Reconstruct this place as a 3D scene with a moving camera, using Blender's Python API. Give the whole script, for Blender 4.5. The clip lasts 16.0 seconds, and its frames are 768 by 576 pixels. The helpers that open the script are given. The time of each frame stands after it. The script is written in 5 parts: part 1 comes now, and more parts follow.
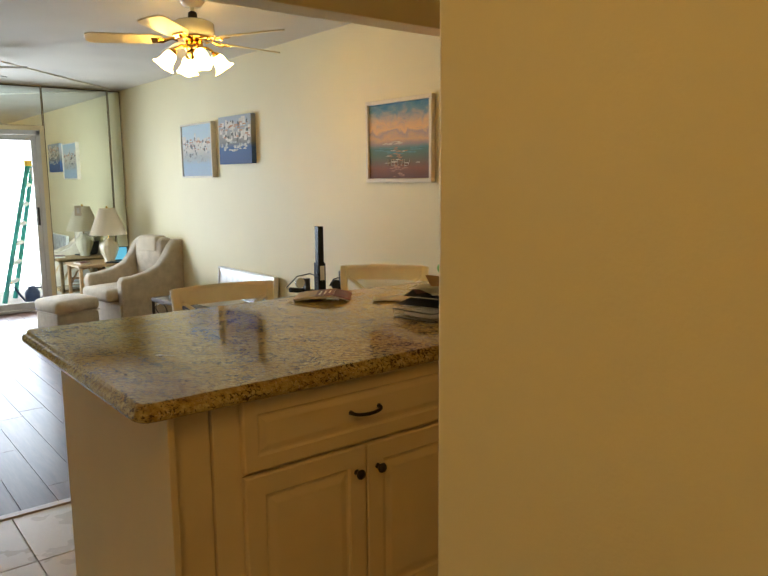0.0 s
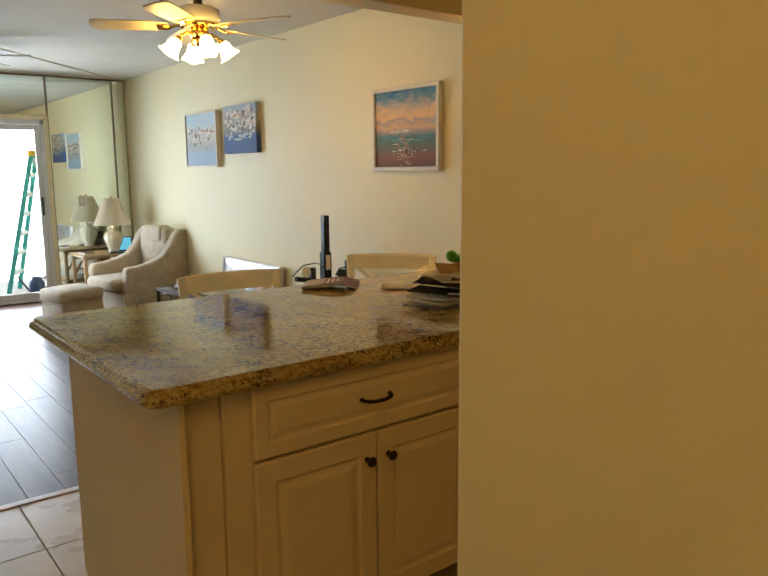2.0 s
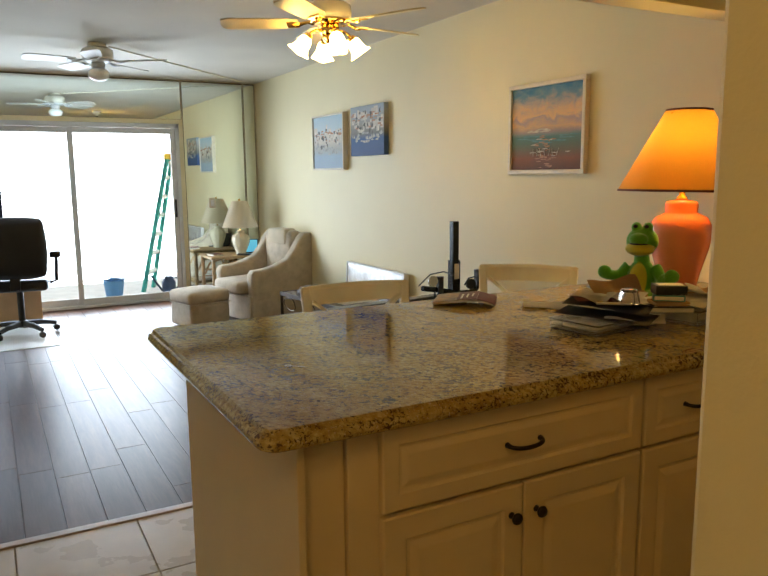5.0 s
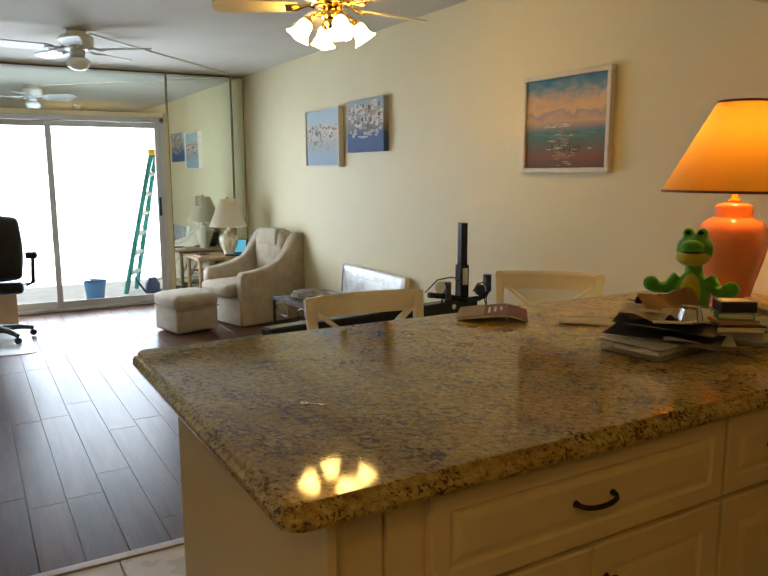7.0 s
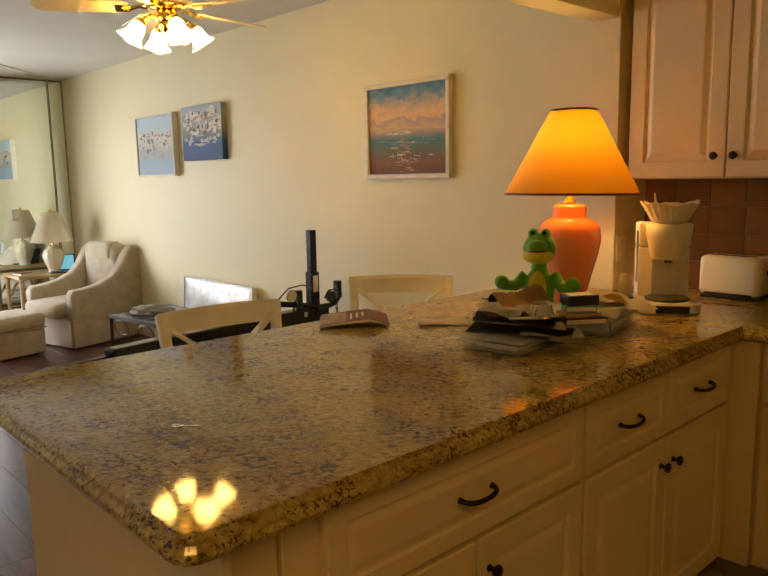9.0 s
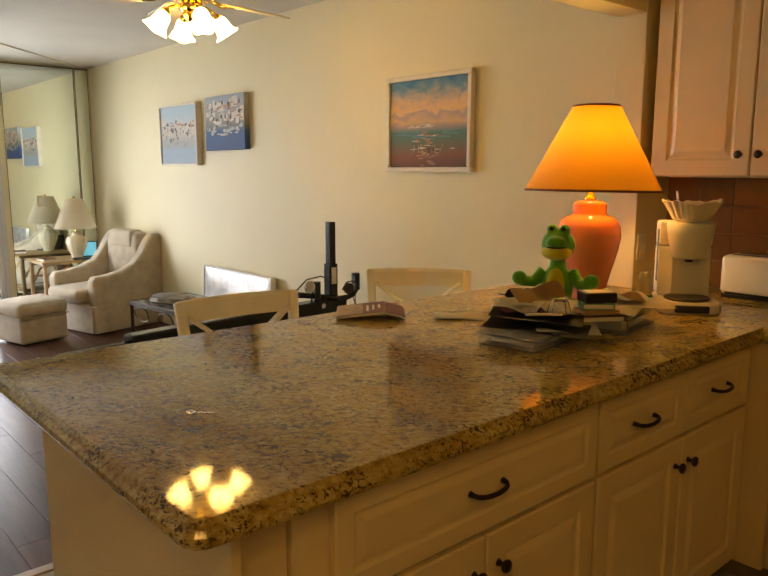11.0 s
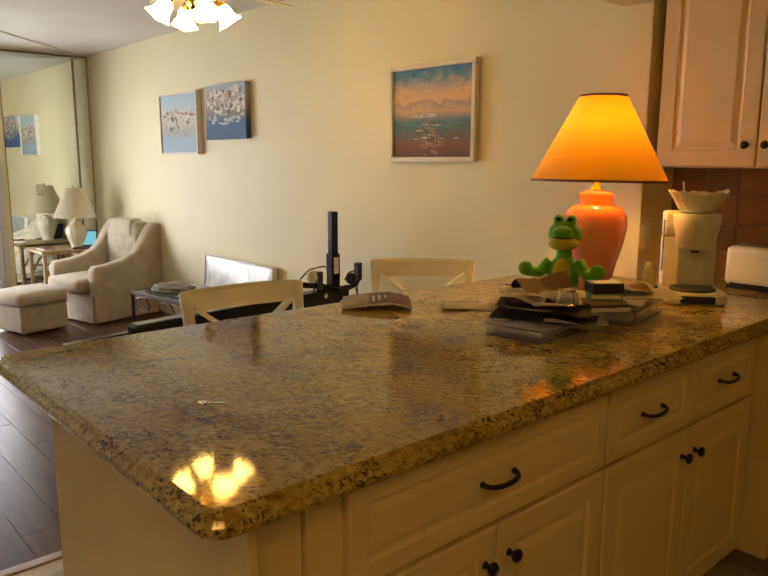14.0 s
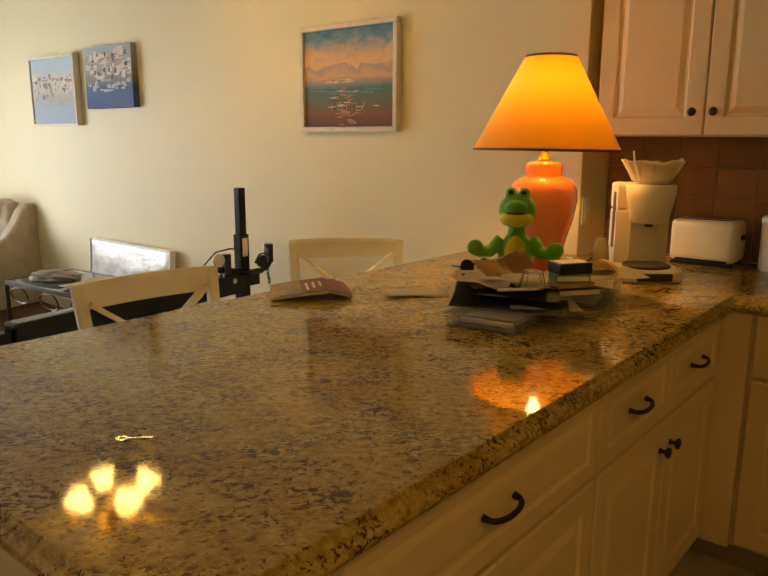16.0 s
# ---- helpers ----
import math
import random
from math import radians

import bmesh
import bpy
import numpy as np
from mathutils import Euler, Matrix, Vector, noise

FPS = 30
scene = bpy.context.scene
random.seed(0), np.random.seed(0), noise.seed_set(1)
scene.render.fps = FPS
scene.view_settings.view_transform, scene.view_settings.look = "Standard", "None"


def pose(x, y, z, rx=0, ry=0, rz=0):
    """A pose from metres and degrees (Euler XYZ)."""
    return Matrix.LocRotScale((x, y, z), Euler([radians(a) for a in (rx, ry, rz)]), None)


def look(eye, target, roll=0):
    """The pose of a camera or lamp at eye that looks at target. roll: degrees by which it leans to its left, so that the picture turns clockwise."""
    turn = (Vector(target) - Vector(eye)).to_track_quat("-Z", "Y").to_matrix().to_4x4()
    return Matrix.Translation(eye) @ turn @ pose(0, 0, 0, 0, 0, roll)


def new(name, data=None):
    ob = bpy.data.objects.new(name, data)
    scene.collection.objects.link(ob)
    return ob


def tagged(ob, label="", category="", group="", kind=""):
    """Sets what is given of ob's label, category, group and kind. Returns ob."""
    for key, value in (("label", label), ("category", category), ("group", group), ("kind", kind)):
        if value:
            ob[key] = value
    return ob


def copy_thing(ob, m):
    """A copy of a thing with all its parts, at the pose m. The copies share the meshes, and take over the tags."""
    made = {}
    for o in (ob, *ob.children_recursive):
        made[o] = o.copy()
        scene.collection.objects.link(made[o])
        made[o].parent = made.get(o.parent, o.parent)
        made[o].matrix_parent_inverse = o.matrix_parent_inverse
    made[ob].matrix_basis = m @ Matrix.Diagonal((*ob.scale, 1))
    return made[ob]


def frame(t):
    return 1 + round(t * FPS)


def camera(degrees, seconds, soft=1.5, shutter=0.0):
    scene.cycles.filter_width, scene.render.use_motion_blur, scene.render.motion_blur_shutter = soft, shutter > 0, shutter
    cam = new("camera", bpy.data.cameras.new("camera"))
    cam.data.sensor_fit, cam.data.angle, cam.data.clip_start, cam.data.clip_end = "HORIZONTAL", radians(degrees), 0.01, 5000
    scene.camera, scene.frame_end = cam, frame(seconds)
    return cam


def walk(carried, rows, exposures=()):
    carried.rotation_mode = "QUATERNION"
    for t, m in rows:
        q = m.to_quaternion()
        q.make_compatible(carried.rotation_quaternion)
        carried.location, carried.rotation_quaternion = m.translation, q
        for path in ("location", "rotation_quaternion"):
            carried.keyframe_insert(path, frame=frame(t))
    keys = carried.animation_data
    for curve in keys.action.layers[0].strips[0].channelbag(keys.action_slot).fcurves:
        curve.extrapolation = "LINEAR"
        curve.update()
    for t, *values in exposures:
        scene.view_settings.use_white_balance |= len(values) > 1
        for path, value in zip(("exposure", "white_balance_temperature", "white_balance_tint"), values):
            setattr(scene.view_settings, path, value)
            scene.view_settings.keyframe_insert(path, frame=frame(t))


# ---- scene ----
cam = camera(55.9, 16.0)
PATH = [
    (0, (0.037, 0.103, 1.431), (1.265, 1.653, 1.132), -0.5),
    (0.5, (0.029, 0.125, 1.425), (1.26, 1.687, 1.209), -0.2),
    (1, (0.023, 0.139, 1.417), (1.235, 1.705, 1.138), -0.5),
    (1.5, (0.025, 0.133, 1.417), (1.228, 1.706, 1.135), -1.0),
    (2, (0.03, 0.133, 1.411), (1.25, 1.685, 1.09), -0.5),
    (2.5, (0.022, 0.151, 1.41), (1.238, 1.708, 1.098), -0.2),
    (3, (0.001, 0.168, 1.412), (1.224, 1.724, 1.12), -0.8),
    (3.5, (0.009, 0.201, 1.407), (1.187, 1.783, 1.076), -0.4),
    (4, (0.101, 0.301, 1.408), (1.12, 1.993, 1.097), 0.2),
    (4.2, (0.13, 0.308, 1.415), (1.049, 2.058, 1.11), -0.3),
    (6.3, (0.167, 0.699, 1.414), (1.177, 2.396, 1.096), -1.0),
    (6.5, (0.188, 0.723, 1.419), (1.131, 2.463, 1.133), -0.8),
    (7, (0.208, 0.763, 1.415), (1.194, 2.474, 1.097), -0.2),
    (7.5, (0.207, 0.76, 1.416), (1.362, 2.359, 1.085), -0.3),
    (8, (0.179, 0.787, 1.417), (1.412, 2.328, 1.094), -0.7),
    (8.5, (0.169, 0.814, 1.417), (1.489, 2.283, 1.101), -0.3),
    (9, (0.158, 0.827, 1.415), (1.504, 2.275, 1.112), -1.0),
    (11.5, (0.166, 0.818, 1.413), (1.464, 2.304, 1.083), 0.2),
    (12, (0.172, 0.819, 1.414), (1.468, 2.305, 1.074), 0.1),
    (12.5, (0.17, 0.817, 1.416), (1.449, 2.315, 1.073), 0.0),
    (13, (0.163, 0.818, 1.415), (1.443, 2.315, 1.066), -0.3),
    (13.5, (0.156, 0.821, 1.416), (1.441, 2.314, 1.071), -0.1),
    (14, (0.142, 0.842, 1.413), (1.449, 2.316, 1.065), 0.2),
    (14.5, (0.106, 0.908, 1.403), (1.436, 2.355, 1.032), 0.7),
    (15, (0.078, 1.0, 1.4), (1.481, 2.358, 0.972), -1.0),
    (15.5, (0.178, 1.075, 1.393), (1.614, 2.409, 0.993), -1.2),
    (16, (0.257, 1.169, 1.384), (1.763, 2.419, 0.974), 0.2),
]
walk(cam, [(t, look(eye, target, roll)) for t, eye, target, roll in PATH],
     exposures=((0.0, 0.12, 6600, 12), (4.0, 0.08, 6500, 11), (6.5, -0.14, 6500, 11), (7.2, -0.2, 6500, 11), (8.0, -0.36, 7100, 14), (8.5, -0.16, 7500, 17), (9.0, 0.05, 7600, 18), (16.0, 0.12, 7700, 18)))

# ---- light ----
FAN_GLOW, HALL_GLOW, KITCHEN_FILL, BACKDROP_GLOW, LAMP_W = 26.0, 27.0, 14.0, 6.0, 6.0
wd = bpy.data.worlds.new("sky")
scene.world = wd
wd.use_nodes = True
wn = wd.node_tree.nodes
sky = wn.new("ShaderNodeTexSky")
sky.sky_type, sky.sun_disc = "NISHITA", False
sky.sun_elevation, sky.sun_rotation = radians(38), radians(-18)
wd.node_tree.links.new(sky.outputs[0], wn["Background"].inputs[0])
wn["Background"].inputs[1].default_value = 0.12


def lamp(name, kind, m, power, color=(1, 1, 1), size=0.1, size_y=None):
    d = bpy.data.lights.new(name, kind)
    d.energy, d.color = power, color
    if kind == "AREA":
        d.shape, d.size, d.size_y = "RECTANGLE", size, size_y or size
    elif kind == "POINT":
        d.shadow_soft_size = size
    elif kind == "SUN":
        d.angle = size
    ob = new(name, d)
    ob.matrix_basis = m
    return ob


lamp("sun", "SUN", look((-0.9, 14.5, 5.0), (1, 8.5, 0)), 2.6, (1, 0.95, 0.88), radians(0.5))
lamp("door_daylight", "AREA", look((0.9, 8.66, 1.0), (0.9, 4, 0.9)), 84, (0.66, 0.82, 1.0), 2.3, 1.85)

# ---- sizes of the place ----
XP, XL, YD, ZC = 3.03, -1.30, 8.78, 2.465   # picture wall, far left wall, glass door wall, ceiling
XCOL, YCOL, XK = 3.01, 2.43, 3.27                      # wall end beside the worktop, kitchen wall
YC0, YC1, YB = 1.705, 2.875, 3.425             # worktop front, worktop back, edge of the tiles
XC0, XI, ZT = 0.58, 2.56, 0.915            # worktop end, inner corner, height
YF = 1.745                                  # cabinet fronts
XW, YW = 0.737, 0.862                         # end of the hall wall
ZB, ZU = 2.05, 1.388                       # beam underside, wall cabinet underside
DX0, DX1, DXM, DZ = -0.22, 2.12, 0.99, 1.985  # glass door
CURX = 0.30
NEAR = 0.92                                 # size of the things on the worktop
FX, FY = 1.885, 4.185                         # fan over the dining corner


# ---- materials ----
def nodes(name):
    m = bpy.data.materials.new(name)
    m.use_nodes = True
    return m, m.node_tree, m.node_tree.nodes["Principled BSDF"]


def node(nt, kind, links=(), **values):
    n = nt.nodes.new("ShaderNode" + kind)
    for key, value in values.items():
        n.inputs[key.replace("_", " ")].default_value = value
    for key, socket in links:
        nt.links.new(socket, n.inputs[key])
    return n


def ramp(nt, fac, stops):
    r = nt.nodes.new("ShaderNodeValToRGB")
    while len(r.color_ramp.elements) < len(stops):
        r.color_ramp.elements.new(0.5)
    for e, (p, c) in zip(r.color_ramp.elements, stops):
        e.position, e.color = p, (*c, 1)
    nt.links.new(fac, r.inputs[0])
    return r.outputs[0]


def mix(nt, fac, a, b, how="MIX"):
    n = nt.nodes.new("ShaderNodeMixRGB")
    n.blend_type = how
    for k, v in enumerate((fac, a, b)):
        if isinstance(v, bpy.types.NodeSocket):
            nt.links.new(v, n.inputs[k])
        else:
            n.inputs[k].default_value = v if k == 0 else (*v, 1)
    return n.outputs[0]


def relief(nt, b, height, strength, distance):
    n = node(nt, "Bump", (("Height", height),), Strength=strength, Distance=distance)
    nt.links.new(n.outputs[0], b.inputs["Normal"])


def mat(name, color, rough=0.5, metal=0.0, vary=0.12, scale=6.0, bump=0.05, fine=90.0, each=0.0, **more):
    """A surface with slow stains and fine grain; each: how far pieces differ from one another."""
    m, nt, b = nodes(name)
    b.inputs["Metallic"].default_value = metal
    tc = nt.nodes.new("ShaderNodeTexCoord")
    n1 = node(nt, "TexNoise", (("Vector", tc.outputs["Object"]),), Scale=scale, Detail=5)
    n2 = node(nt, "TexNoise", (("Vector", tc.outputs["Object"]),), Scale=fine, Detail=3)
    col = ramp(nt, n1.outputs["Fac"], ((0.3, [c * (1 - vary) for c in color]), (0.7, [min(1, c * (1 + vary * 0.6)) for c in color])))
    if each:
        info = nt.nodes.new("ShaderNodeObjectInfo")
        tone = ramp(nt, info.outputs["Random"], ((0, (1 - each,) * 3), (1, (1 + each * .5,) * 3)))
        col = mix(nt, 1, col, tone, "MULTIPLY")
    nt.links.new(col, b.inputs["Base Color"])
    rr = node(nt, "MapRange", (("Value", n1.outputs["Fac"]),))
    rr.inputs[3].default_value, rr.inputs[4].default_value = rough * .85, min(1, rough * 1.15)
    nt.links.new(rr.outputs[0], b.inputs["Roughness"])
    if bump:
        relief(nt, b, n2.outputs["Fac"], bump, 0.004)
    for key, value in more.items():
        b.inputs[key.replace("_", " ")].default_value = value
    return m


def emitter(name, color, power):
    m, nt, b = nodes(name)
    b.inputs["Base Color"].default_value = (*color, 1)
    b.inputs["Emission Color"].default_value = (*color, 1)
    b.inputs["Emission Strength"].default_value = power
    return m


def wood(name, dark, light, rough, each=.25, axis=1):
    m, nt, b = nodes(name)
    tc = nt.nodes.new("ShaderNodeTexCoord")
    info = nt.nodes.new("ShaderNodeObjectInfo")
    mp = node(nt, "Mapping", (("Vector", tc.outputs["Object"]),))
    mp.inputs["Scale"].default_value = (14, 1.2, 14) if axis == 1 else (1.2, 14, 14)
    shift = node(nt, "VectorMath", (("Vector", mp.outputs[0]),))
    off = nt.nodes.new("ShaderNodeCombineXYZ")
    mul = nt.nodes.new("ShaderNodeMath")
    mul.operation = "MULTIPLY"
    mul.inputs[1].default_value = 40
    nt.links.new(info.outputs["Random"], mul.inputs[0])
    nt.links.new(mul.outputs[0], off.inputs[0])
    nt.links.new(off.outputs[0], shift.inputs[1])
    n1 = node(nt, "TexNoise", (("Vector", shift.outputs[0]),), Scale=1.6, Detail=6, Distortion=.8)
    n2 = node(nt, "TexNoise", (("Vector", shift.outputs[0]),), Scale=9, Detail=4)
    both = mix(nt, .35, n1.outputs["Color"], n2.outputs["Color"])
    col = ramp(nt, both, ((.32, dark), (.52, [(a + c) / 2 for a, c in zip(dark, light)]), (.68, light)))
    tone = ramp(nt, info.outputs["Random"], ((0, (1 - each,) * 3), (1, (1 + each * .6,) * 3)))
    nt.links.new(mix(nt, 1, col, tone, "MULTIPLY"), b.inputs["Base Color"])
    b.inputs["Roughness"].default_value = rough
    b.inputs["Specular IOR Level"].default_value = .12
    relief(nt, b, n2.outputs["Fac"], .12, .002)
    return m


def granite(name):
    m, nt, b = nodes(name)
    tc = nt.nodes.new("ShaderNodeTexCoord")
    mp = node(nt, "Mapping", (("Vector", tc.outputs["Object"]),))
    mp.vector_type = "TEXTURE"
    mp.inputs["Rotation"].default_value = (0, 0, -.85)
    mp.inputs["Scale"].default_value = (1.35, 1, 1)
    n0 = node(nt, "TexNoise", (("Vector", mp.outputs[0]),), Scale=7, Detail=4, Distortion=.6)
    n1 = node(nt, "TexNoise", (("Vector", mp.outputs[0]),), Scale=70, Detail=5, Roughness=.6, Distortion=.4)
    n2 = node(nt, "TexNoise", (("Vector", mp.outputs[0]),), Scale=135, Detail=4, Roughness=.55, Distortion=.5)
    n3 = node(nt, "TexNoise", (("Vector", tc.outputs["Object"]),), Scale=230, Detail=3)
    base = ramp(nt, n1.outputs["Fac"], ((.28, (.13, .075, .025)), (.42, (.38, .255, .075)), (.55, (.50, .38, .12)), (.72, (.62, .51, .22))))
    tint = ramp(nt, n0.outputs["Fac"], ((.35, (.86, .77, .62)), (.62, (1.0, 1.0, .98))))
    base = mix(nt, 1, base, tint, "MULTIPLY")
    n4 = node(nt, "TexNoise", (("Vector", mp.outputs[0]),), Scale=16, Detail=3)
    sum_ = nt.nodes.new("ShaderNodeMath")
    sum_.operation = "MULTIPLY_ADD"
    nt.links.new(n4.outputs["Fac"], sum_.inputs[0])
    sum_.inputs[1].default_value = .4
    nt.links.new(n2.outputs["Fac"], sum_.inputs[2])
    spots = ramp(nt, sum_.outputs[0], ((.565, (.97, .97, .97)), (.615, (.6, .6, .6)), (.65, (0, 0, 0))))
    pale = ramp(nt, n3.outputs["Fac"], ((.60, (0, 0, 0)), (.68, (.6, .6, .6))))
    base = mix(nt, pale, base, (.64, .57, .40))
    base = mix(nt, spots, base, (.065, .034, .016))
    nt.links.new(base, b.inputs["Base Color"])
    b.inputs["Roughness"].default_value = .055
    b.inputs["Specular IOR Level"].default_value = .42
    relief(nt, b, n3.outputs["Fac"], .02, .001)
    return m


def picture(name, stops, size, wobble, fine=30):
    """Paint in level bands from bottom to top, brushed."""
    m, nt, b = nodes(name)
    tc = nt.nodes.new("ShaderNodeTexCoord")
    sep = node(nt, "SeparateXYZ", (("Vector", tc.outputs["Generated"]),))
    mp = node(nt, "Mapping", (("Vector", tc.outputs["Object"]),))
    mp.inputs["Scale"].default_value = (1, 2.4, 5)
    n1 = node(nt, "TexNoise", (("Vector", mp.outputs[0]),), Scale=size, Detail=5, Distortion=.7)
    n2 = node(nt, "TexNoise", (("Vector", mp.outputs[0]),), Scale=fine, Detail=3)
    add = nt.nodes.new("ShaderNodeMath")
    add.operation = "MULTIPLY_ADD"
    calm = node(nt, "MapRange", (("Value", sep.outputs[2]),))
    for k, v in ((1, .46), (2, .66), (3, wobble * .12), (4, wobble)):
        calm.inputs[k].default_value = v
    centred = nt.nodes.new("ShaderNodeMath")
    centred.operation = "SUBTRACT"
    nt.links.new(n1.outputs["Fac"], centred.inputs[0])
    centred.inputs[1].default_value = .5
    nt.links.new(centred.outputs[0], add.inputs[0])
    nt.links.new(calm.outputs[0], add.inputs[1])
    nt.links.new(sep.outputs[2], add.inputs[2])
    col = ramp(nt, add.outputs[0], stops)
    col = mix(nt, .18, col, n2.outputs["Color"], "OVERLAY")
    nt.links.new(col, b.inputs["Base Color"])
    b.inputs["Roughness"].default_value = .6
    b.inputs["Specular IOR Level"].default_value = .2
    relief(nt, b, n2.outputs["Fac"], .2, .002)
    return m


def plush(name, color, belly):
    """Soft pile, paler on the belly and the muzzle, with black eyes and mouth."""
    m, nt, b = nodes(name)
    tc = nt.nodes.new("ShaderNodeTexCoord")
    masks = []
    for centre, size in (((0, -.075, .10), (.043, .06, .085)), ((0, -.07, .209), (.075, .085, .024)), ((-.021, -.038, .293), (.011, .012, .008)), ((.021, -.038, .293), (.011, .012, .008)), ((0, -.085, .229), (.055, .05, .0035))):
        a = node(nt, "VectorMath", (("Vector", tc.outputs["Object"]),))
        a.operation = "SUBTRACT"
        a.inputs[1].default_value = centre
        d = node(nt, "VectorMath", (("Vector", a.outputs[0]),))
        d.operation = "DIVIDE"
        d.inputs[1].default_value = size
        n = node(nt, "VectorMath", (("Vector", d.outputs[0]),))
        n.operation = "LENGTH"
        masks.append(ramp(nt, n.outputs["Value"], ((.92, (1, 1, 1)), (1.0, (0, 0, 0)))))
    both = mix(nt, 1, masks[0], masks[1], "ADD")
    dark = mix(nt, 1, mix(nt, 1, masks[2], masks[3], "ADD"), masks[4], "ADD")
    n2 = node(nt, "TexNoise", (("Vector", tc.outputs["Object"]),), Scale=260, Detail=3)
    col = mix(nt, dark, mix(nt, both, color, belly), (.01, .012, .01))
    nt.links.new(mix(nt, .3, col, n2.outputs["Color"], "OVERLAY"), b.inputs["Base Color"])
    b.inputs["Roughness"].default_value, b.inputs["Sheen Weight"].default_value = .95, .4
    relief(nt, b, n2.outputs["Fac"], .7, .004)
    return m


def lampshade(name, color, through_light=.6):
    m, nt, b = nodes(name)
    b.inputs["Base Color"].default_value = (*color, 1)
    b.inputs["Roughness"].default_value = .85
    tr = nt.nodes.new("ShaderNodeBsdfTranslucent")
    tc = nt.nodes.new("ShaderNodeTexCoord")
    n = node(nt, "TexNoise", (("Vector", tc.outputs["Object"]),), Scale=180, Detail=2)
    nt.links.new(ramp(nt, n.outputs["Fac"], ((.3, [c * .85 for c in color]), (.7, color))), tr.inputs["Color"])
    mx = nt.nodes.new("ShaderNodeMixShader")
    mx.inputs[0].default_value = through_light
    nt.links.new(b.outputs[0], mx.inputs[1])
    nt.links.new(tr.outputs[0], mx.inputs[2])
    nt.links.new(mx.outputs[0], nt.nodes["Material Output"].inputs[0])
    return m


M_WALL = mat("wall_paint", (0.80, 0.71, 0.455), 0.6, vary=0.035, scale=1.5, bump=0.10, fine=160)
M_CEIL = mat("ceiling_texture", (0.66, 0.62, 0.54), 0.95, vary=0.05, scale=2, bump=0.8, fine=110)
M_TRIM = mat("trim_paint", (0.74, 0.69, 0.56), 0.45, vary=.04)
M_STRIP = mat("floor_strip_metal", (0.42, 0.30, 0.22), 0.35, vary=.15)
M_GAP = mat("plank_gap", (0.10, 0.06, 0.045), 0.7)
M_GROUT = mat("tile_grout", (0.40, 0.33, 0.24), 0.9)
M_TILE = mat("floor_tile", (0.52, 0.44, 0.33), 0.28, vary=0.12, scale=5, each=.08)
M_PLANK = wood("floor_plank", (.055, .024, .016), (.14, .066, .042), .30)
M_CAB = mat("cabinet_paint", (0.78, 0.625, 0.38), 0.38, vary=0.05, scale=3, bump=.03)
M_CABD = mat("toe_kick_board", (0.30, 0.24, 0.16), 0.6)
M_GRAN = granite("granite")
M_MIRROR = mat("mirror_glass", (0.80, 0.87, 0.82), 0.012, 1.0, vary=0.01, bump=0)
M_GLASS = mat("window_glass", (1, 1, 1), 0.01, vary=0, bump=0, Transmission_Weight=1.0, IOR=1.05)
M_CLEAR = mat("clear_plastic", (.97, .97, .96), 0.2, vary=.02, bump=.02, Transmission_Weight=.9, IOR=1.07)
M_BOTTLE = mat("cloudy_plastic", (.70, .66, .48), 0.2, vary=.05, bump=.02, Transmission_Weight=.45, IOR=1.3)
M_SPLASH = mat("brown_wall_tile", (0.26, 0.14, 0.07), 0.3, vary=.18, scale=8, each=.12)
M_CRYSTAL = mat("crystal_glass", (.95, .95, .95), 0.03, vary=.02, bump=0, Transmission_Weight=.95, IOR=1.5)
M_ALU = mat("white_aluminium", (0.62, 0.63, 0.64), 0.4, vary=.06)
M_BRONZE = mat("dark_bronze", (0.05, 0.035, 0.025), 0.35, 0.8, vary=.2, scale=40)
M_CHANNEL = mat("brown_mirror_channel", (0.16, 0.11, 0.06), 0.4, 0.5, vary=.2, scale=40)
M_BRASS = mat("polished_brass", (0.85, 0.58, 0.18), 0.14, 1.0, vary=.08)
M_BLACK = mat("black_plastic", (0.018, 0.018, 0.02), 0.35, vary=.2)
M_BLACKM = mat("black_powder_coat", (0.006, 0.006, 0.008), 0.22, vary=.2, bump=.05, Specular_IOR_Level=.35)
M_MATTE = mat("matte_black_cover", (0.010, 0.010, 0.011), 0.55, vary=.2, Specular_IOR_Level=.2)
M_WHITE = mat("white_paint", (0.8, 0.8, 0.78), 0.4, vary=.05)
M_WHITEM = mat("white_enamel", (0.80, 0.76, 0.66), 0.25, vary=.04)
M_BLADE = mat("cream_fan_blade", (0.78, 0.66, 0.42), 0.35, vary=.06)
M_BLADEW = mat("white_fan_blade", (0.66, 0.65, 0.60), 0.4, vary=.05)
M_GLOBE = mat("white_glass_bowl", (0.85, 0.85, 0.82), 0.2, vary=.02)
M_LIT = emitter("lit_tulip_glass", (1.0, 0.65, 0.18), FAN_GLOW)
M_HALL = emitter("unseen_hall_lamp_glow", (1.0, 0.60, 0.16), HALL_GLOW)
M_KITCHENFILL = emitter("kitchen_fill_glow", (1.0, 0.60, 0.14), KITCHEN_FILL)
M_BULB = emitter("lit_bulb", (1.0, 0.66, 0.30), 18)
M_GLOW = emitter("glowing_backdrop", (0.86, 0.94, 1.0), BACKDROP_GLOW)
M_CREAM = mat("cream_chair_paint", (0.84, 0.76, 0.54), 0.35, vary=.08, scale=9)
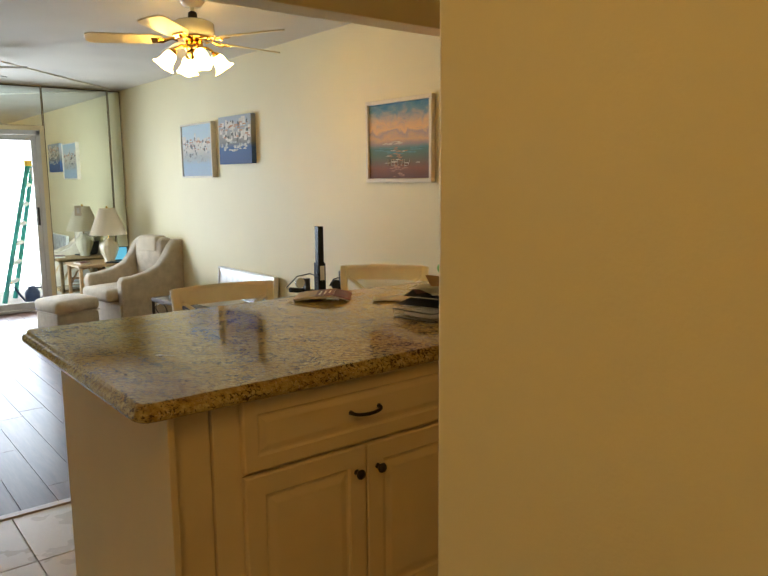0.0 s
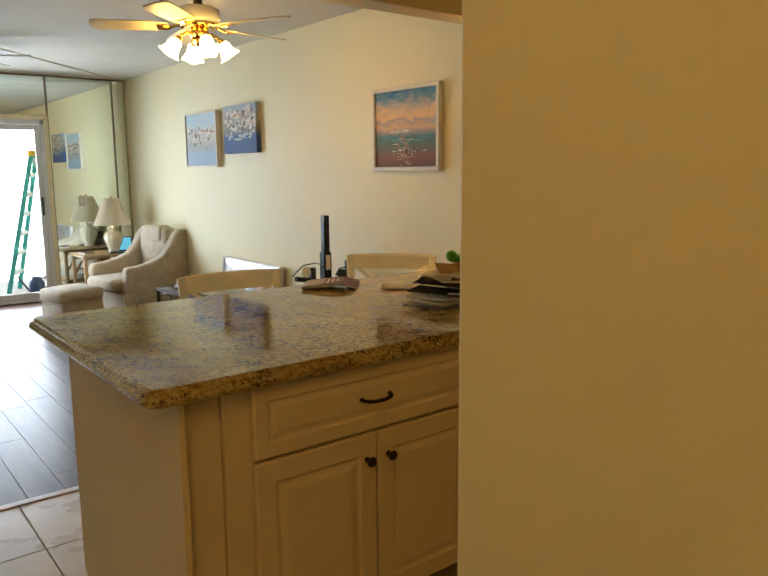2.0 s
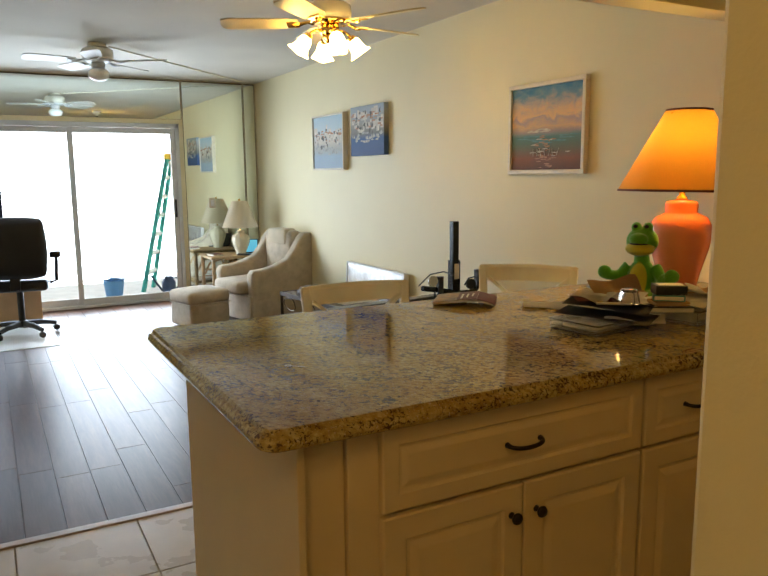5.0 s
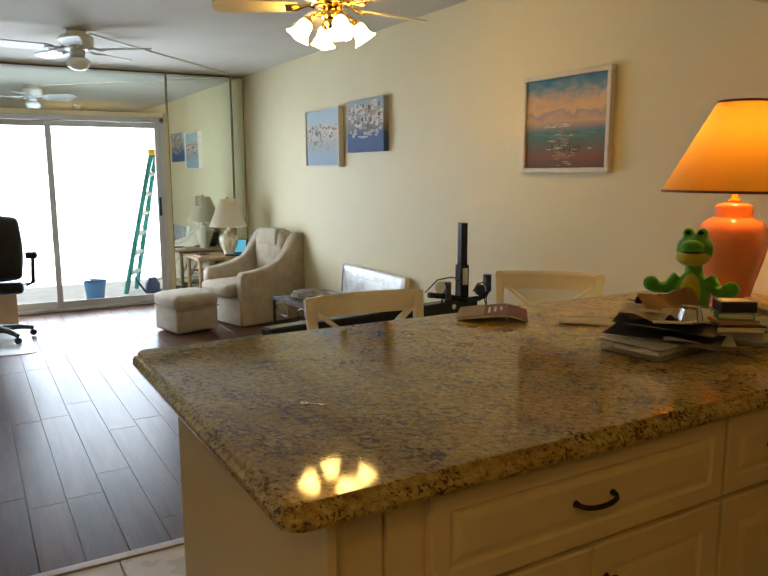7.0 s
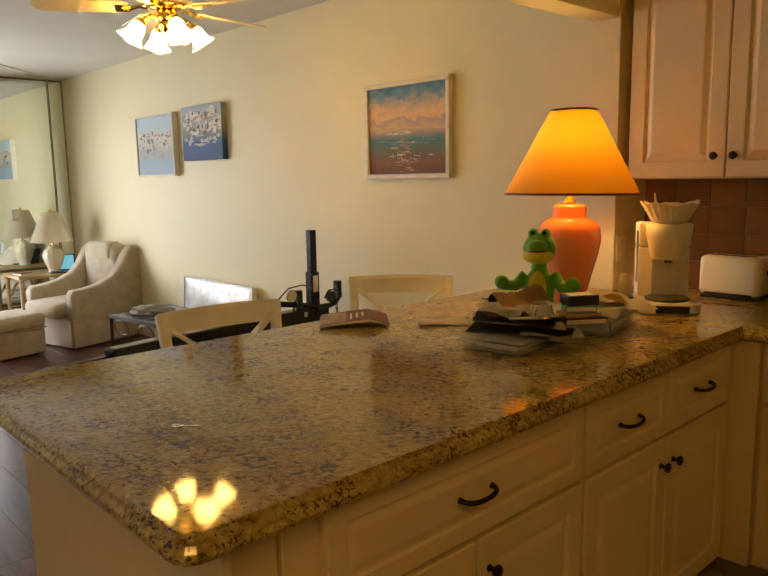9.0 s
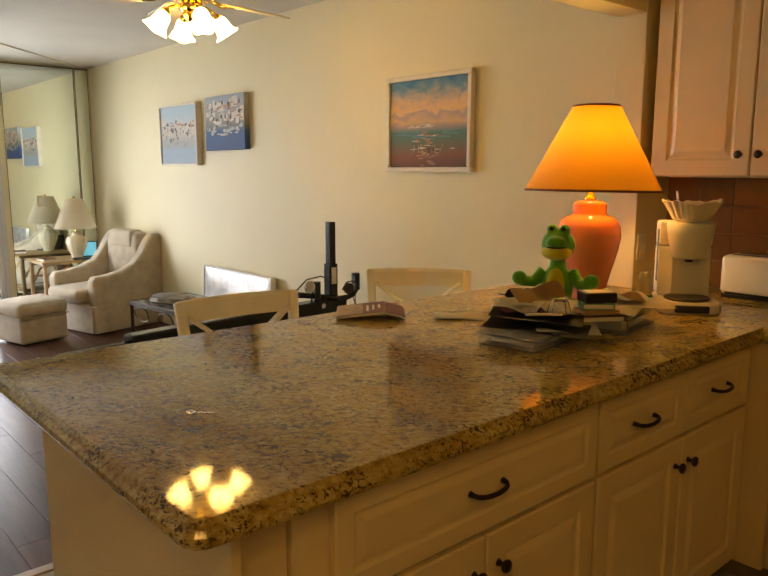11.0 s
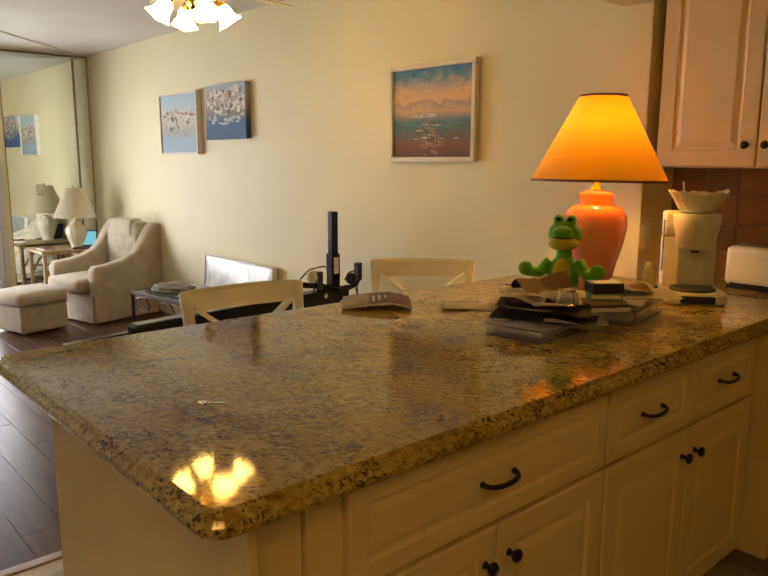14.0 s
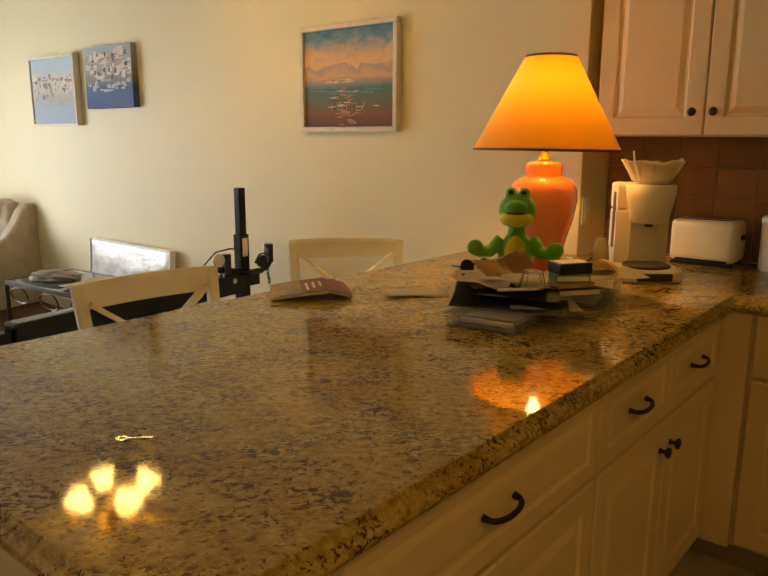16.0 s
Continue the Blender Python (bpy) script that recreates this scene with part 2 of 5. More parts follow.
M_SEAT = mat("seat_cloth", (0.55, 0.47, 0.34), 0.9, bump=.3, fine=300)
M_CURTAIN = mat("curtain_cloth", (0.10, 0.13, 0.20), 0.9, bump=.3, fine=250)
M_CONC = mat("balcony_concrete", (0.50, 0.49, 0.46), 0.85, bump=.2)
M_STUCCO = mat("balcony_stucco", (0.72, 0.68, 0.58), 0.9, bump=.4, fine=60)
M_GREENFIB = mat("green_fibreglass", (0.03, 0.36, 0.31), 0.45, vary=.15)
M_YELLOW = mat("yellow_plastic", (0.75, 0.50, 0.05), 0.4)
M_BLUEPL = mat("blue_plastic", (0.15, 0.38, 0.70), 0.4)
M_DARKBLUE = mat("dark_blue_plastic", (0.03, 0.06, 0.14), 0.4)
M_FRAMEW = mat("white_frame_wood", (0.74, 0.66, 0.52), 0.45, vary=.08, scale=20)
M_SUNSET = picture("sunset_paint", ((.0, (.14, .07, .05)), (.14, (.25, .11, .065)), (.24, (.17, .15, .11)), (.32, (.11, .18, .15)), (.40, (.09, .20, .19)), (.43, (.22, .27, .25)), (.46, (.38, .29, .28)), (.52, (.68, .43, .24)), (.60, (.44, .33, .31)), (.65, (.78, .50, .25)), (.72, (.72, .47, .27)), (.82, (.46, .38, .34)), (.90, (.15, .28, .38)), (1, (.05, .19, .36))), 3.2, .42)
M_HARB1 = picture("harbour_paint", ((.0, (.34, .42, .50)), (.22, (.34, .44, .52)), (.36, (.40, .40, .36)), (.5, (.56, .51, .42)), (.62, (.55, .56, .52)), (.72, (.50, .58, .60)), (1, (.42, .55, .62))), 4, .16)
M_HARB2 = picture("marina_paint", ((.0, (.045, .09, .22)), (.34, (.06, .12, .26)), (.44, (.20, .20, .19)), (.6, (.33, .31, .27)), (.75, (.36, .36, .34)), (.86, (.40, .43, .45)), (1, (.34, .40, .46))), 4, .2)
M_PAINTPALE = mat("pale_paint", (.62, .56, .46), .5, vary=.25, scale=30)
M_PAINTTEAL = mat("teal_paint", (.09, .25, .25), .5, vary=.3, scale=30)
M_PAINTTAN = mat("tan_paint", (.46, .22, .12), .5, vary=.3, scale=30)
M_PAINTGREY = mat("grey_paint", (.38, .38, .36), .5, vary=.4, scale=40)
M_PAINTDARK = mat("dark_paint", (.10, .10, .085), .5, vary=.3, scale=40)
M_FAB = mat("beige_upholstery", (0.52, 0.435, 0.32), 0.95, vary=.18, scale=12, bump=.5, fine=200, Sheen_Weight=.2)
M_RATTAN = mat("rattan", (0.46, 0.30, 0.14), 0.5, vary=.25, scale=25, bump=.25, fine=120)
M_TABLETOP = mat("tan_table_top", (0.40, 0.27, 0.13), 0.3, vary=.12)
M_CERAMIC = mat("cream_ceramic", (0.74, 0.66, 0.48), 0.18, vary=.05)
M_SHADEW = lampshade("cream_lampshade", (0.80, 0.70, 0.52))
M_SHADEO = lampshade("orange_lampshade", (0.74, 0.36, 0.055), .23)
M_SHADETRIM = mat("dark_shade_trim", (0.16, 0.05, 0.03), 0.7)
M_CORAL = mat("coral_ceramic", (0.84, 0.27, 0.16), 0.10, vary=.06, scale=4, bump=.02, Coat_Weight=.5)
M_PLUSH = plush("green_plush", (0.10, 0.40, 0.02), (0.62, 0.55, 0.03))
M_PLASTW = mat("white_plastic", (0.78, 0.74, 0.64), 0.3, vary=.04)
M_PAPER = mat("paper", (0.82, 0.77, 0.66), 0.8, vary=.1, each=.15)
M_FILTER = mat("coffee_filter_paper", (0.80, 0.74, 0.62), 0.8, vary=.1, bump=.3)
M_KRAFT = mat("kraft_paper", (0.46, 0.28, 0.12), 0.8, vary=.12)
M_CARD = mat("cardboard", (0.44, 0.27, 0.14), 0.85, vary=.12)
M_MAROON = mat("maroon_cover", (0.12, 0.012, 0.015), 0.4, vary=.2, Specular_IOR_Level=.25)
M_COVERGOLD = mat("gold_cover", (0.30, 0.16, 0.035), 0.35, Specular_IOR_Level=.3, vary=.6, scale=30)
M_TEAL = mat("teal_box", (0.10, 0.35, 0.36), 0.4)
M_TEALG = mat("teal_liquid", (0.01, 0.18, 0.15), 0.1)
M_DARKGLASS = mat("dark_glass", (0.01, 0.01, 0.012), 0.05)
M_TABLEGLASS = mat("grey_table_glass", (0.10, 0.12, 0.14), 0.04, vary=.1, bump=0)
M_WRAP = mat("creased_plastic_wrap", (0.74, 0.75, 0.75), 0.22, vary=.3, scale=12, bump=1.0, fine=30, Coat_Weight=.3)
M_SCREEN = emitter("laptop_screen", (0.10, 0.42, 0.60), .9)
M_SILVER = mat("silver_metal", (0.7, 0.69, 0.66), 0.2, 1.0, vary=.1)
M_MAT = mat("white_chair_mat", (0.70, 0.70, 0.70), 0.35, vary=.06)
M_RED = mat("red_cord", (0.35, 0.04, 0.03), 0.5)
M_GREYCLOTH = mat("grey_cloth", (0.30, 0.29, 0.27), 0.9, vary=.25, bump=.4)


# ---- building helpers ----
def link(name, bm, material, parent=None, label="", m=None, smooth=False, flat=False):
    me = bpy.data.meshes.new(name)
    bm.to_mesh(me)
    bm.free()
    me.materials.append(material)
    if smooth:
        for p in me.polygons:
            p.use_smooth = True
    ob = new(name, me)
    if parent:
        ob.parent = parent
    if m is not None:
        ob.matrix_basis = m
    if label:
        ob["label"] = label
    return ob


def part(name, bm, material, parent, label="", m=None, smooth=False):
    return link(name, bm, material, parent, label, m, smooth)


def thing(name, x, y, z, label, category, group="", turn=0, tilt=(0, 0), size=1.0):
    e = new(name)
    e.empty_display_size = 0.1
    e.matrix_basis = pose(x, y, z, tilt[0], tilt[1], turn) @ Matrix.Diagonal((size, size, size, 1))
    return tagged(e, label, category, group)


def add_box(bm, a, b, bevel=0.0, seg=2, m=None):
    c = [(a[i] + b[i]) / 2 for i in range(3)]
    s = [abs(b[i] - a[i]) for i in range(3)]
    r = bmesh.ops.create_cube(bm, size=1, matrix=Matrix.Translation(c) @ Matrix.Diagonal((*s, 1)))
    vs = r["verts"]
    if bevel:
        es = list({e for v in vs for e in v.link_edges})
        r = bmesh.ops.bevel(bm, geom=es, offset=bevel, segments=seg, affect="EDGES", profile=0.6)
        vs = list({v for f in r["faces"] for v in f.verts} | {v for v in vs if v.is_valid})
    if m is not None:
        bmesh.ops.transform(bm, matrix=m, verts=[v for v in vs if v.is_valid])
    return bm


def box(a, b, bevel=0.0, seg=2, m=None):
    return add_box(bmesh.new(), a, b, bevel, seg, m)


def structure(name, a, b, material, bevel=0.0):
    ob = link(name, box(a, b, bevel), material)
    return tagged(ob, kind="structure")


def lathe(profile, n=32, bm=None, m=None, ruffle=None):
    bm = bm or bmesh.new()
    rings = []
    for k, (r, z) in enumerate(profile):
        ring = []
        for i in range(n):
            a = 2 * math.pi * i / n
            rr = r * (1 + (ruffle(k, a) if ruffle else 0))
            v = Vector((rr * math.cos(a), rr * math.sin(a), z))
            ring.append(bm.verts.new(m @ v if m is not None else v))
        rings.append(ring)
    for p, q in zip(rings, rings[1:]):
        for i in range(n):
            bm.faces.new((p[i], p[(i + 1) % n], q[(i + 1) % n], q[i]))
    return bm


def add_tube(bm, pts, r, n=10, cap=True):
    pts = [Vector(p) for p in pts]
    rs = r if isinstance(r, (list, tuple)) else [r] * len(pts)
    rings, up = [], Vector((0, 0, 1))
    for i, p in enumerate(pts):
        d = (pts[min(i + 1, len(pts) - 1)] - pts[max(i - 1, 0)]).normalized()
        if abs(d.dot(up)) > 0.95:
            up = Vector((1, 0, 0)) if abs(d.x) < 0.9 else Vector((0, 1, 0))
        s = d.cross(up).normalized()
        u = s.cross(d).normalized()
        up = u
        rings.append([bm.verts.new(p + rs[i] * (math.cos(2 * math.pi * k / n) * s + math.sin(2 * math.pi * k / n) * u)) for k in range(n)])
    for p, q in zip(rings, rings[1:]):
        for k in range(n):
            bm.faces.new((p[k], p[(k + 1) % n], q[(k + 1) % n], q[k]))
    if cap:
        bm.faces.new(rings[0][::-1])
        bm.faces.new(rings[-1])
    return bm


def tube(pts, r, n=10):
    return add_tube(bmesh.new(), pts, r, n)


def prism(points, z0, z1, bevel=0.0, seg=2):
    bm = bmesh.new()
    lo = [bm.verts.new((x, y, z0)) for x, y in points]
    hi = [bm.verts.new((x, y, z1)) for x, y in points]
    n = len(points)
    bm.faces.new(lo[::-1])
    top = bm.faces.new(hi)
    for i in range(n):
        bm.faces.new((lo[i], lo[(i + 1) % n], hi[(i + 1) % n], hi[i]))
    if bevel:
        es = [e for e in bm.edges if abs(e.verts[0].co.z - e.verts[1].co.z) < 1e-6]
        bmesh.ops.bevel(bm, geom=es, offset=bevel, segments=seg, affect="EDGES", profile=0.5)
    return bm


# ---- the room ----
floor_living = structure("floor_living", (XL - .1, YB, -0.12), (XP + .1, YD + .12, -0.008), M_GAP)
floor_kitchen = structure("floor_kitchen", (-1.7, -3, -0.12), (XK + .1, YB - .002, -0.008), M_GROUT)
structure("ceiling", (-1.7, -3.1, ZC), (XK + .2, YD + .2, ZC + .1), M_CEIL)
structure("wall_picture", (XP, YCOL + .139, -.1), (XP + .55, YD + .2, ZC), M_WALL)
structure("wall_column", (XCOL, YCOL, -.1), (XP + .55, YCOL + .137, ZC), M_WALL, .004)
structure("wall_kitchen", (XK, -3, -.1), (XK + .1, YCOL - .002, ZC), M_WALL)
structure("wall_beam", (XC0, YCOL + .005, ZB), (XCOL - .001, YCOL + .135, ZC), M_WALL, .004)
structure("wall_hall", (XW, -3, -.1), (XW + .11, YW, ZC), M_WALL, .006)
structure("wall_back", (-1.6, -3.1, -.1), (XK, -3, ZC), M_WALL)
structure("wall_left", (XL - .12, -3, -.1), (XL, YD, ZC), M_WALL)
structure("wall_door_left", (XL, YD, -.1), (DX0 - .002, YD + .12, ZC), M_WALL)
structure("wall_door_right", (DX1 + .002, YD + .006, -.1), (XP - .002, YD + .12, ZC), M_WALL)
structure("wall_door_head", (DX0, YD + .006, DZ + .002), (DX1, YD + .12, ZC), M_WALL)
structure("baseboard", (XP - .014, YCOL + .141, 0), (XP - .001, YD - .02, .085), M_TRIM, .003)
structure("trim_floor_strip", (XL, YB - .025, -.006), (XP - .02, YB + .02, .006), M_STRIP, .004)

# mirror panels round the glass door
for k, (x0, x1, z0, z1) in enumerate(((DX1 + .05, 2.865, .10, ZC - .02), (2.880, XP - .02, .10, ZC - .02), (DX0, DX1 + .035, DZ + .05, ZC - .02))):
    mir = thing("wall_mirror", (x0 + x1) / 2, YD, z0, "frameless wall mirror panel with a thin dark edge channel", "mirror", "mirror panels round the door")
    w, hh = (x1 - x0) / 2, z1 - z0
    part("mirror_glass", box((-w, -.002, 0), (w, .004, hh), .001, 1), M_MIRROR, mir)
    part("top_channel", box((-w, -.012, hh), (w, .004, hh + .010), .002, 1), M_CHANNEL, mir, "dark metal channel")
    for s in (-1, 1):
        part("edge_channel", box((s * w - .002, -.005, 0), (s * w + .002, .004, hh - .001), .0005, 1), M_CHANNEL, mir)

plate = thing("switch_plate", 2.46, YD - .003, 1.10, "cream switch plate set in the mirror panel", "switch")
part("plate", box((-.036, -.006, -.058), (.036, -.0005, .058), .003), M_TRIM, plate)
part("rocker", box((-.016, -.009, -.032), (.016, -.0062, .032), .002), M_WHITE, plate)

# sliding glass door
door = thing("sliding_door", 0, YD + .05, 0, "white aluminium sliding glass door, closed panel and open bright balcony beyond", "door")
for s, x in (("jamb", DX0), ("jamb", DX1 - .045)):
    part(s, box((x, -.05, 0), (x + .045, .05, DZ), .004), M_ALU, door)
part("head", box((DX0, -.05, DZ - .05), (DX1, .05, DZ), .004), M_ALU, door)
part("track", box((DX0, -.06, 0), (DX1, .07, .028), .004), M_ALU, door)
for x0, x1, yy in ((DX0 + .046, DXM + .03, .018), (DXM - .03, DX1 - .046, -.022)):
    leaf = part("door_panel", box((x0, yy - .015, .03), (x0 + .05, yy + .015, DZ - .052), .003), M_ALU, door)
    part("stile", box((x1 - .05, yy - .015, .03), (x1, yy + .015, DZ - .052), .003), M_ALU, leaf)
    part("rail", box((x0 + .051, yy - .015, .03), (x1 - .051, yy + .015, .10), .003), M_ALU, leaf)
    part("rail", box((x0 + .051, yy - .015, DZ - .11), (x1 - .051, yy + .015, DZ - .053), .003), M_ALU, leaf)
    g = part("pane", box((x0 + .051, yy - .003, .101), (x1 - .051, yy + .003, DZ - .111)), M_GLASS, leaf)
    g.visible_shadow = False
part("handle", box((DX1 - .085, -.062, .95), (DX1 - .062, -.038, 1.15), .006), M_BLACK, door, "dark door pull")

# curtain at the left end of the door
cur = thing("curtain", 0, YD - .07, 0, "dark blue-grey gathered curtain beside the glass door", "curtain")
bm = bmesh.new()
N = 60
cols = []
for i in range(N + 1):
    x = DX0 - .12 + (CURX - DX0 + .12) * i / N
    yy = .03 * math.sin(i * .9) + .008 * math.sin(i * 2.3)
    cols.append([bm.verts.new((x + .01 * math.sin(i), yy * (1 + .3 * k / 6), .02 + (DZ - .0) * k / 6)) for k in range(7)])
for a, b in zip(cols, cols[1:]):
    for k in range(6):
        bm.faces.new((a[k], b[k], b[k + 1], a[k + 1]))
cloth = part("cloth", bm, M_CURTAIN, cur, smooth=True)
sol = cloth.modifiers.new("thick", "SOLIDIFY")
sol.thickness = .004
part("rod", tube([(DX0 - .2, 0, DZ + .035), (CURX + .03, 0, DZ + .035)], .011), M_ALU, cur)

# ---- balcony and beyond ----
structure("ground_balcony", (-3.0, YD + .13, -.12), (3.2, 10.9, -.03), M_CONC)
structure("wall_balcony", (2.52, YD + .122, -.03), (2.66, 10.9, 2.6), M_STUCCO)
# Glowing sheet added to stand for the bright outdoors and light the room.
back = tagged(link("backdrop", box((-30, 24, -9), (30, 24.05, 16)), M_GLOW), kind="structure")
rail = thing("balcony_railing", 0, 10.75, -.03, "white aluminium balcony railing with thin upright bars", "railing")
part("top_rail", box((-2.9, -.006, 1.02), (2.5, .006, 1.03), .002), M_WHITE, rail)
part("bottom_rail", box((-2.9, -.006, .10), (2.5, .006, .11), .002), M_WHITE, rail)
bar = box((-.003, -.003, .111), (.003, .003, 1.019))
for i in range(36):
    part("post" if i % 14 == 0 else "bar", bar.copy(), M_WHITE, rail, m=pose(-2.85 + i * .15, 0, 0))
part("foot", box((-2.87, -.006, 0), (-2.83, .006, .099)), M_WHITE, rail)
part("foot", box((2.44, -.006, 0), (2.48, .006, .099)), M_WHITE, rail)
structure("ceiling_balcony", (-3.0, YD + .13, 2.46), (3.2, 10.9, 2.58), M_STUCCO)
blind = thing("roller_awning", 2.05, 9.9, 1.96, "cream slatted awning valance over the balcony", "awning")
for k in range(9):
    part("slat", box((-2.2, -.012, .0555 * k), (.42, .012, .0555 * k + .0555), .004), M_CREAM, blind)


def step_ladder():
    l = thing("step_ladder", 1.90, 9.90, -.03, "green fibreglass stepladder with white treads and a yellow cap", "ladder")
    A, B, T = Vector((-.09, -.14, 0)), Vector((.10, .21, 0)), Vector((.36, .06, 1.66))
    tops = (T + Vector((-.05, -.1, 0)), T + Vector((.05, .1, 0)))
    for p, q in zip((A, B), tops):
        part("rail", tube([p, q], .028, 4), M_GREENFIB, l)
    for p, q in zip((A + Vector((.72, .0, 0)), B + Vector((.72, .0, 0))), tops):
        part("rear_rail", tube([p, q + Vector((.03, 0, -.03))], .017, 4), M_ALU, l)
    for k in range(1, 7):
        f = k / 7
        p, q = A.lerp(tops[0], f), B.lerp(tops[1], f)
        part("tread", tube([p, q], .03, 4), M_WHITE, l, "white tread")
    part("cap", box((T.x - .09, T.y - .15, T.z - .01), (T.x + .09, T.y + .15, T.z + .06), .012), M_YELLOW, l, "yellow top cap")


step_ladder()
bin_ = thing("plastic_bin", 1.42, 9.45, -.03, "pale blue plastic bin on the balcony", "bin")
part("body", lathe([(0, .0), (.09, 0), (.12, .22), (.13, .225), (.115, .225), (.088, .012), (0, .012)], 24), M_BLUEPL, bin_, smooth=True)
part("flap", box((-.12, -.10, .226), (.10, .10, .238), .004, m=Matrix.Rotation(.15, 4, "Y") @ Matrix.Translation((0, 0, .02))), M_BLUEPL, bin_)
can = thing("watering_can", 2.06, 9.45, -.03, "small dark blue watering can on the balcony", "watering can")
part("body", lathe([(0, 0), (.08, 0), (.085, .15), (.05, .2), (.05, .22), (.04, .22), (.07, .15), (.07, .01), (0, .01)], 20), M_DARKBLUE, can, smooth=True)
part("handle", tube([(.05, 0, .2), (.11, 0, .2), (.13, 0, .12), (.085, 0, .05)], .01, 8), M_DARKBLUE, can)
part("spout", tube([(-.08, 0, .05), (-.14, 0, .14), (-.2, 0, .24)], .012, 8), M_DARKBLUE, can)


# ---- fans ----
def blade_mesh(r0, r1, w):
    pts = [(r0, -w * .35), (r0 + .06, -w * .5), (r1 - .05, -w * .58), (r1 - .012, -w * .45), (r1, 0), (r1 - .012, w * .45), (r1 - .05, w * .58), (r0 + .06, w * .5), (r0, w * .35)]
    return prism(pts, -.004, .004, .002, 1)


def tulip(n=30):
    prof = [(.018, 0), (.035, .006), (.046, .025), (.05, .05), (.052, .075), (.062, .1), (.078, .118), (.074, .118), (.058, .1), (.047, .075), (.04, .02), (.0, .012)]
    return lathe(prof, n, ruffle=lambda k, a: (0, 0, 0, .02, .04, .08, .12, .12, .08, .04, 0, 0)[k] * math.sin(5 * a))


def ceiling_fan(x, y, drop, radius, blades, turn, colors, label, lights, glass):
    fan = thing("ceiling_fan", x, y, ZC, label, "ceiling fan")
    body, metal, bladem = colors
    part("canopy", lathe([(.0, 0), (.07, 0), (.072, -.02), (.05, -.05), (.014, -.055)], 28), body, fan, smooth=True)
    if drop > .06:
        part("downrod", tube([(0, 0, -.05), (0, 0, -drop)], .012, 12), body, fan)
        part("rod_collar", lathe([(.013, -drop + .05), (.026, -drop + .04), (.028, -drop), (.013, -drop)], 20), M_BRONZE, fan, smooth=True)
    z = -drop
    part("motor", lathe([(.0, z), (.09, z - .002), (.118, z - .018), (.122, z - .075), (.105, z - .095), (.0, z - .096)], 36), body, fan, smooth=True)
    part("motor_band", lathe([(.108, z - .094), (.114, z - .1), (.1, z - .112), (.07, z - .116), (.0, z - .117)], 36), metal, fan, "polished metal band", smooth=True)
    part("switch_housing", lathe([(.0, z - .116), (.05, z - .118), (.055, z - .15), (.045, z - .175), (0, z - .18)], 28), metal, fan, smooth=True)
    zb = z - .108
    bl = blade_mesh(.17, radius, .125)
    for k in range(blades):
        a = turn + 360 / blades * k
        b = part("blade", bl.copy(), bladem, fan, m=pose(0, 0, zb, 0, 0, a) @ pose(0, 0, 0, 11, 0, 0))
        arm = bmesh.new()
        add_tube(arm, [(.085, 0, 0), (.12, .0, .006), (.17, 0, -.008), (.2, 0, -.009)], [.014, .008, .012, .012], 8)
        add_box(arm, (.165, -.035, -.012), (.235, .035, -.0052), .003, 1)
        part("blade_iron", arm, metal, b)
    zl = z - .170
    if lights:
        for k in range(lights):
            a = radians(LAMP_TURN + 360 / lights * k)
            c, s = math.cos(a), math.sin(a)
            arm = part("lamp_arm", tube([(.03 * c, .03 * s, zl + .02), (.075 * c, .075 * s, zl + .022), (.105 * c, .105 * s, zl + .008), (.118 * c, .118 * s, zl - .008)], .008, 8), metal, fan, smooth=True)
            part("socket", lathe([(0, 0), (.02, 0), (.024, .025), (.018, .04), (0, .04)], 16), metal, arm, m=pose(.116 * c, .116 * s, zl - .004) @ Matrix.Rotation(math.pi - .62, 4, Vector((-s, c, 0))) @ pose(0, 0, 0))
            part("glass_shade", tulip(), glass, arm, "glowing white ruffled tulip glass", m=pose(.125 * c, .125 * s, zl - .018) @ Matrix.Diagonal((.78, .78, .78, 1)) @ Matrix.Rotation(math.pi - .62, 4, Vector((-s, c, 0))), smooth=True)
        part("light_hub", lathe([(0, zl + .0), (.04, zl), (.045, zl - .02), (.02, zl - .045), (.008, zl - .06), (0, zl - .065)], 24), metal, fan, smooth=True)
    else:
        part("light_bowl", lathe([(.06, zl), (.085, zl - .02), (.08, zl - .06), (.05, zl - .085), (0, zl - .095)], 28), glass, fan, "unlit white glass bowl", smooth=True)
    return fan


LAMP_TURN = -10.0
ceiling_fan(FX, FY, .125, .60, 5, 8, (M_WHITEM, M_BRASS, M_BLADE), "white and brass five-blade ceiling fan with lit tulip lamps", 4, M_LIT)
ceiling_fan(1.04, 6.80, .03, .56, 5, 40, (M_WHITEM, M_ALU, M_BLADEW), "white flush-mounted ceiling fan with pale blades", 0, M_GLOBE)
cond = tagged(link("ceiling_conduit", box((0, -.008, -.012), (2.95, .008, 0), .003), M_TRIM, m=pose(1.14, 6.88, ZC, 0, 0, 46)), kind="structure")
# Out-of-view lamp, assumed here to light the hall wall and cabinet fronts.
hall = thing("hall_lamp", -.35, .42, ZC, "unseen round ceiling lamp assumed in the hall to light it", "ceiling lamp")
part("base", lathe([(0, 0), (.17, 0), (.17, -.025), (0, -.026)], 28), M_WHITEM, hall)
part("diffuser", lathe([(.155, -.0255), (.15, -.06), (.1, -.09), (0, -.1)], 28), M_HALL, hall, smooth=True)


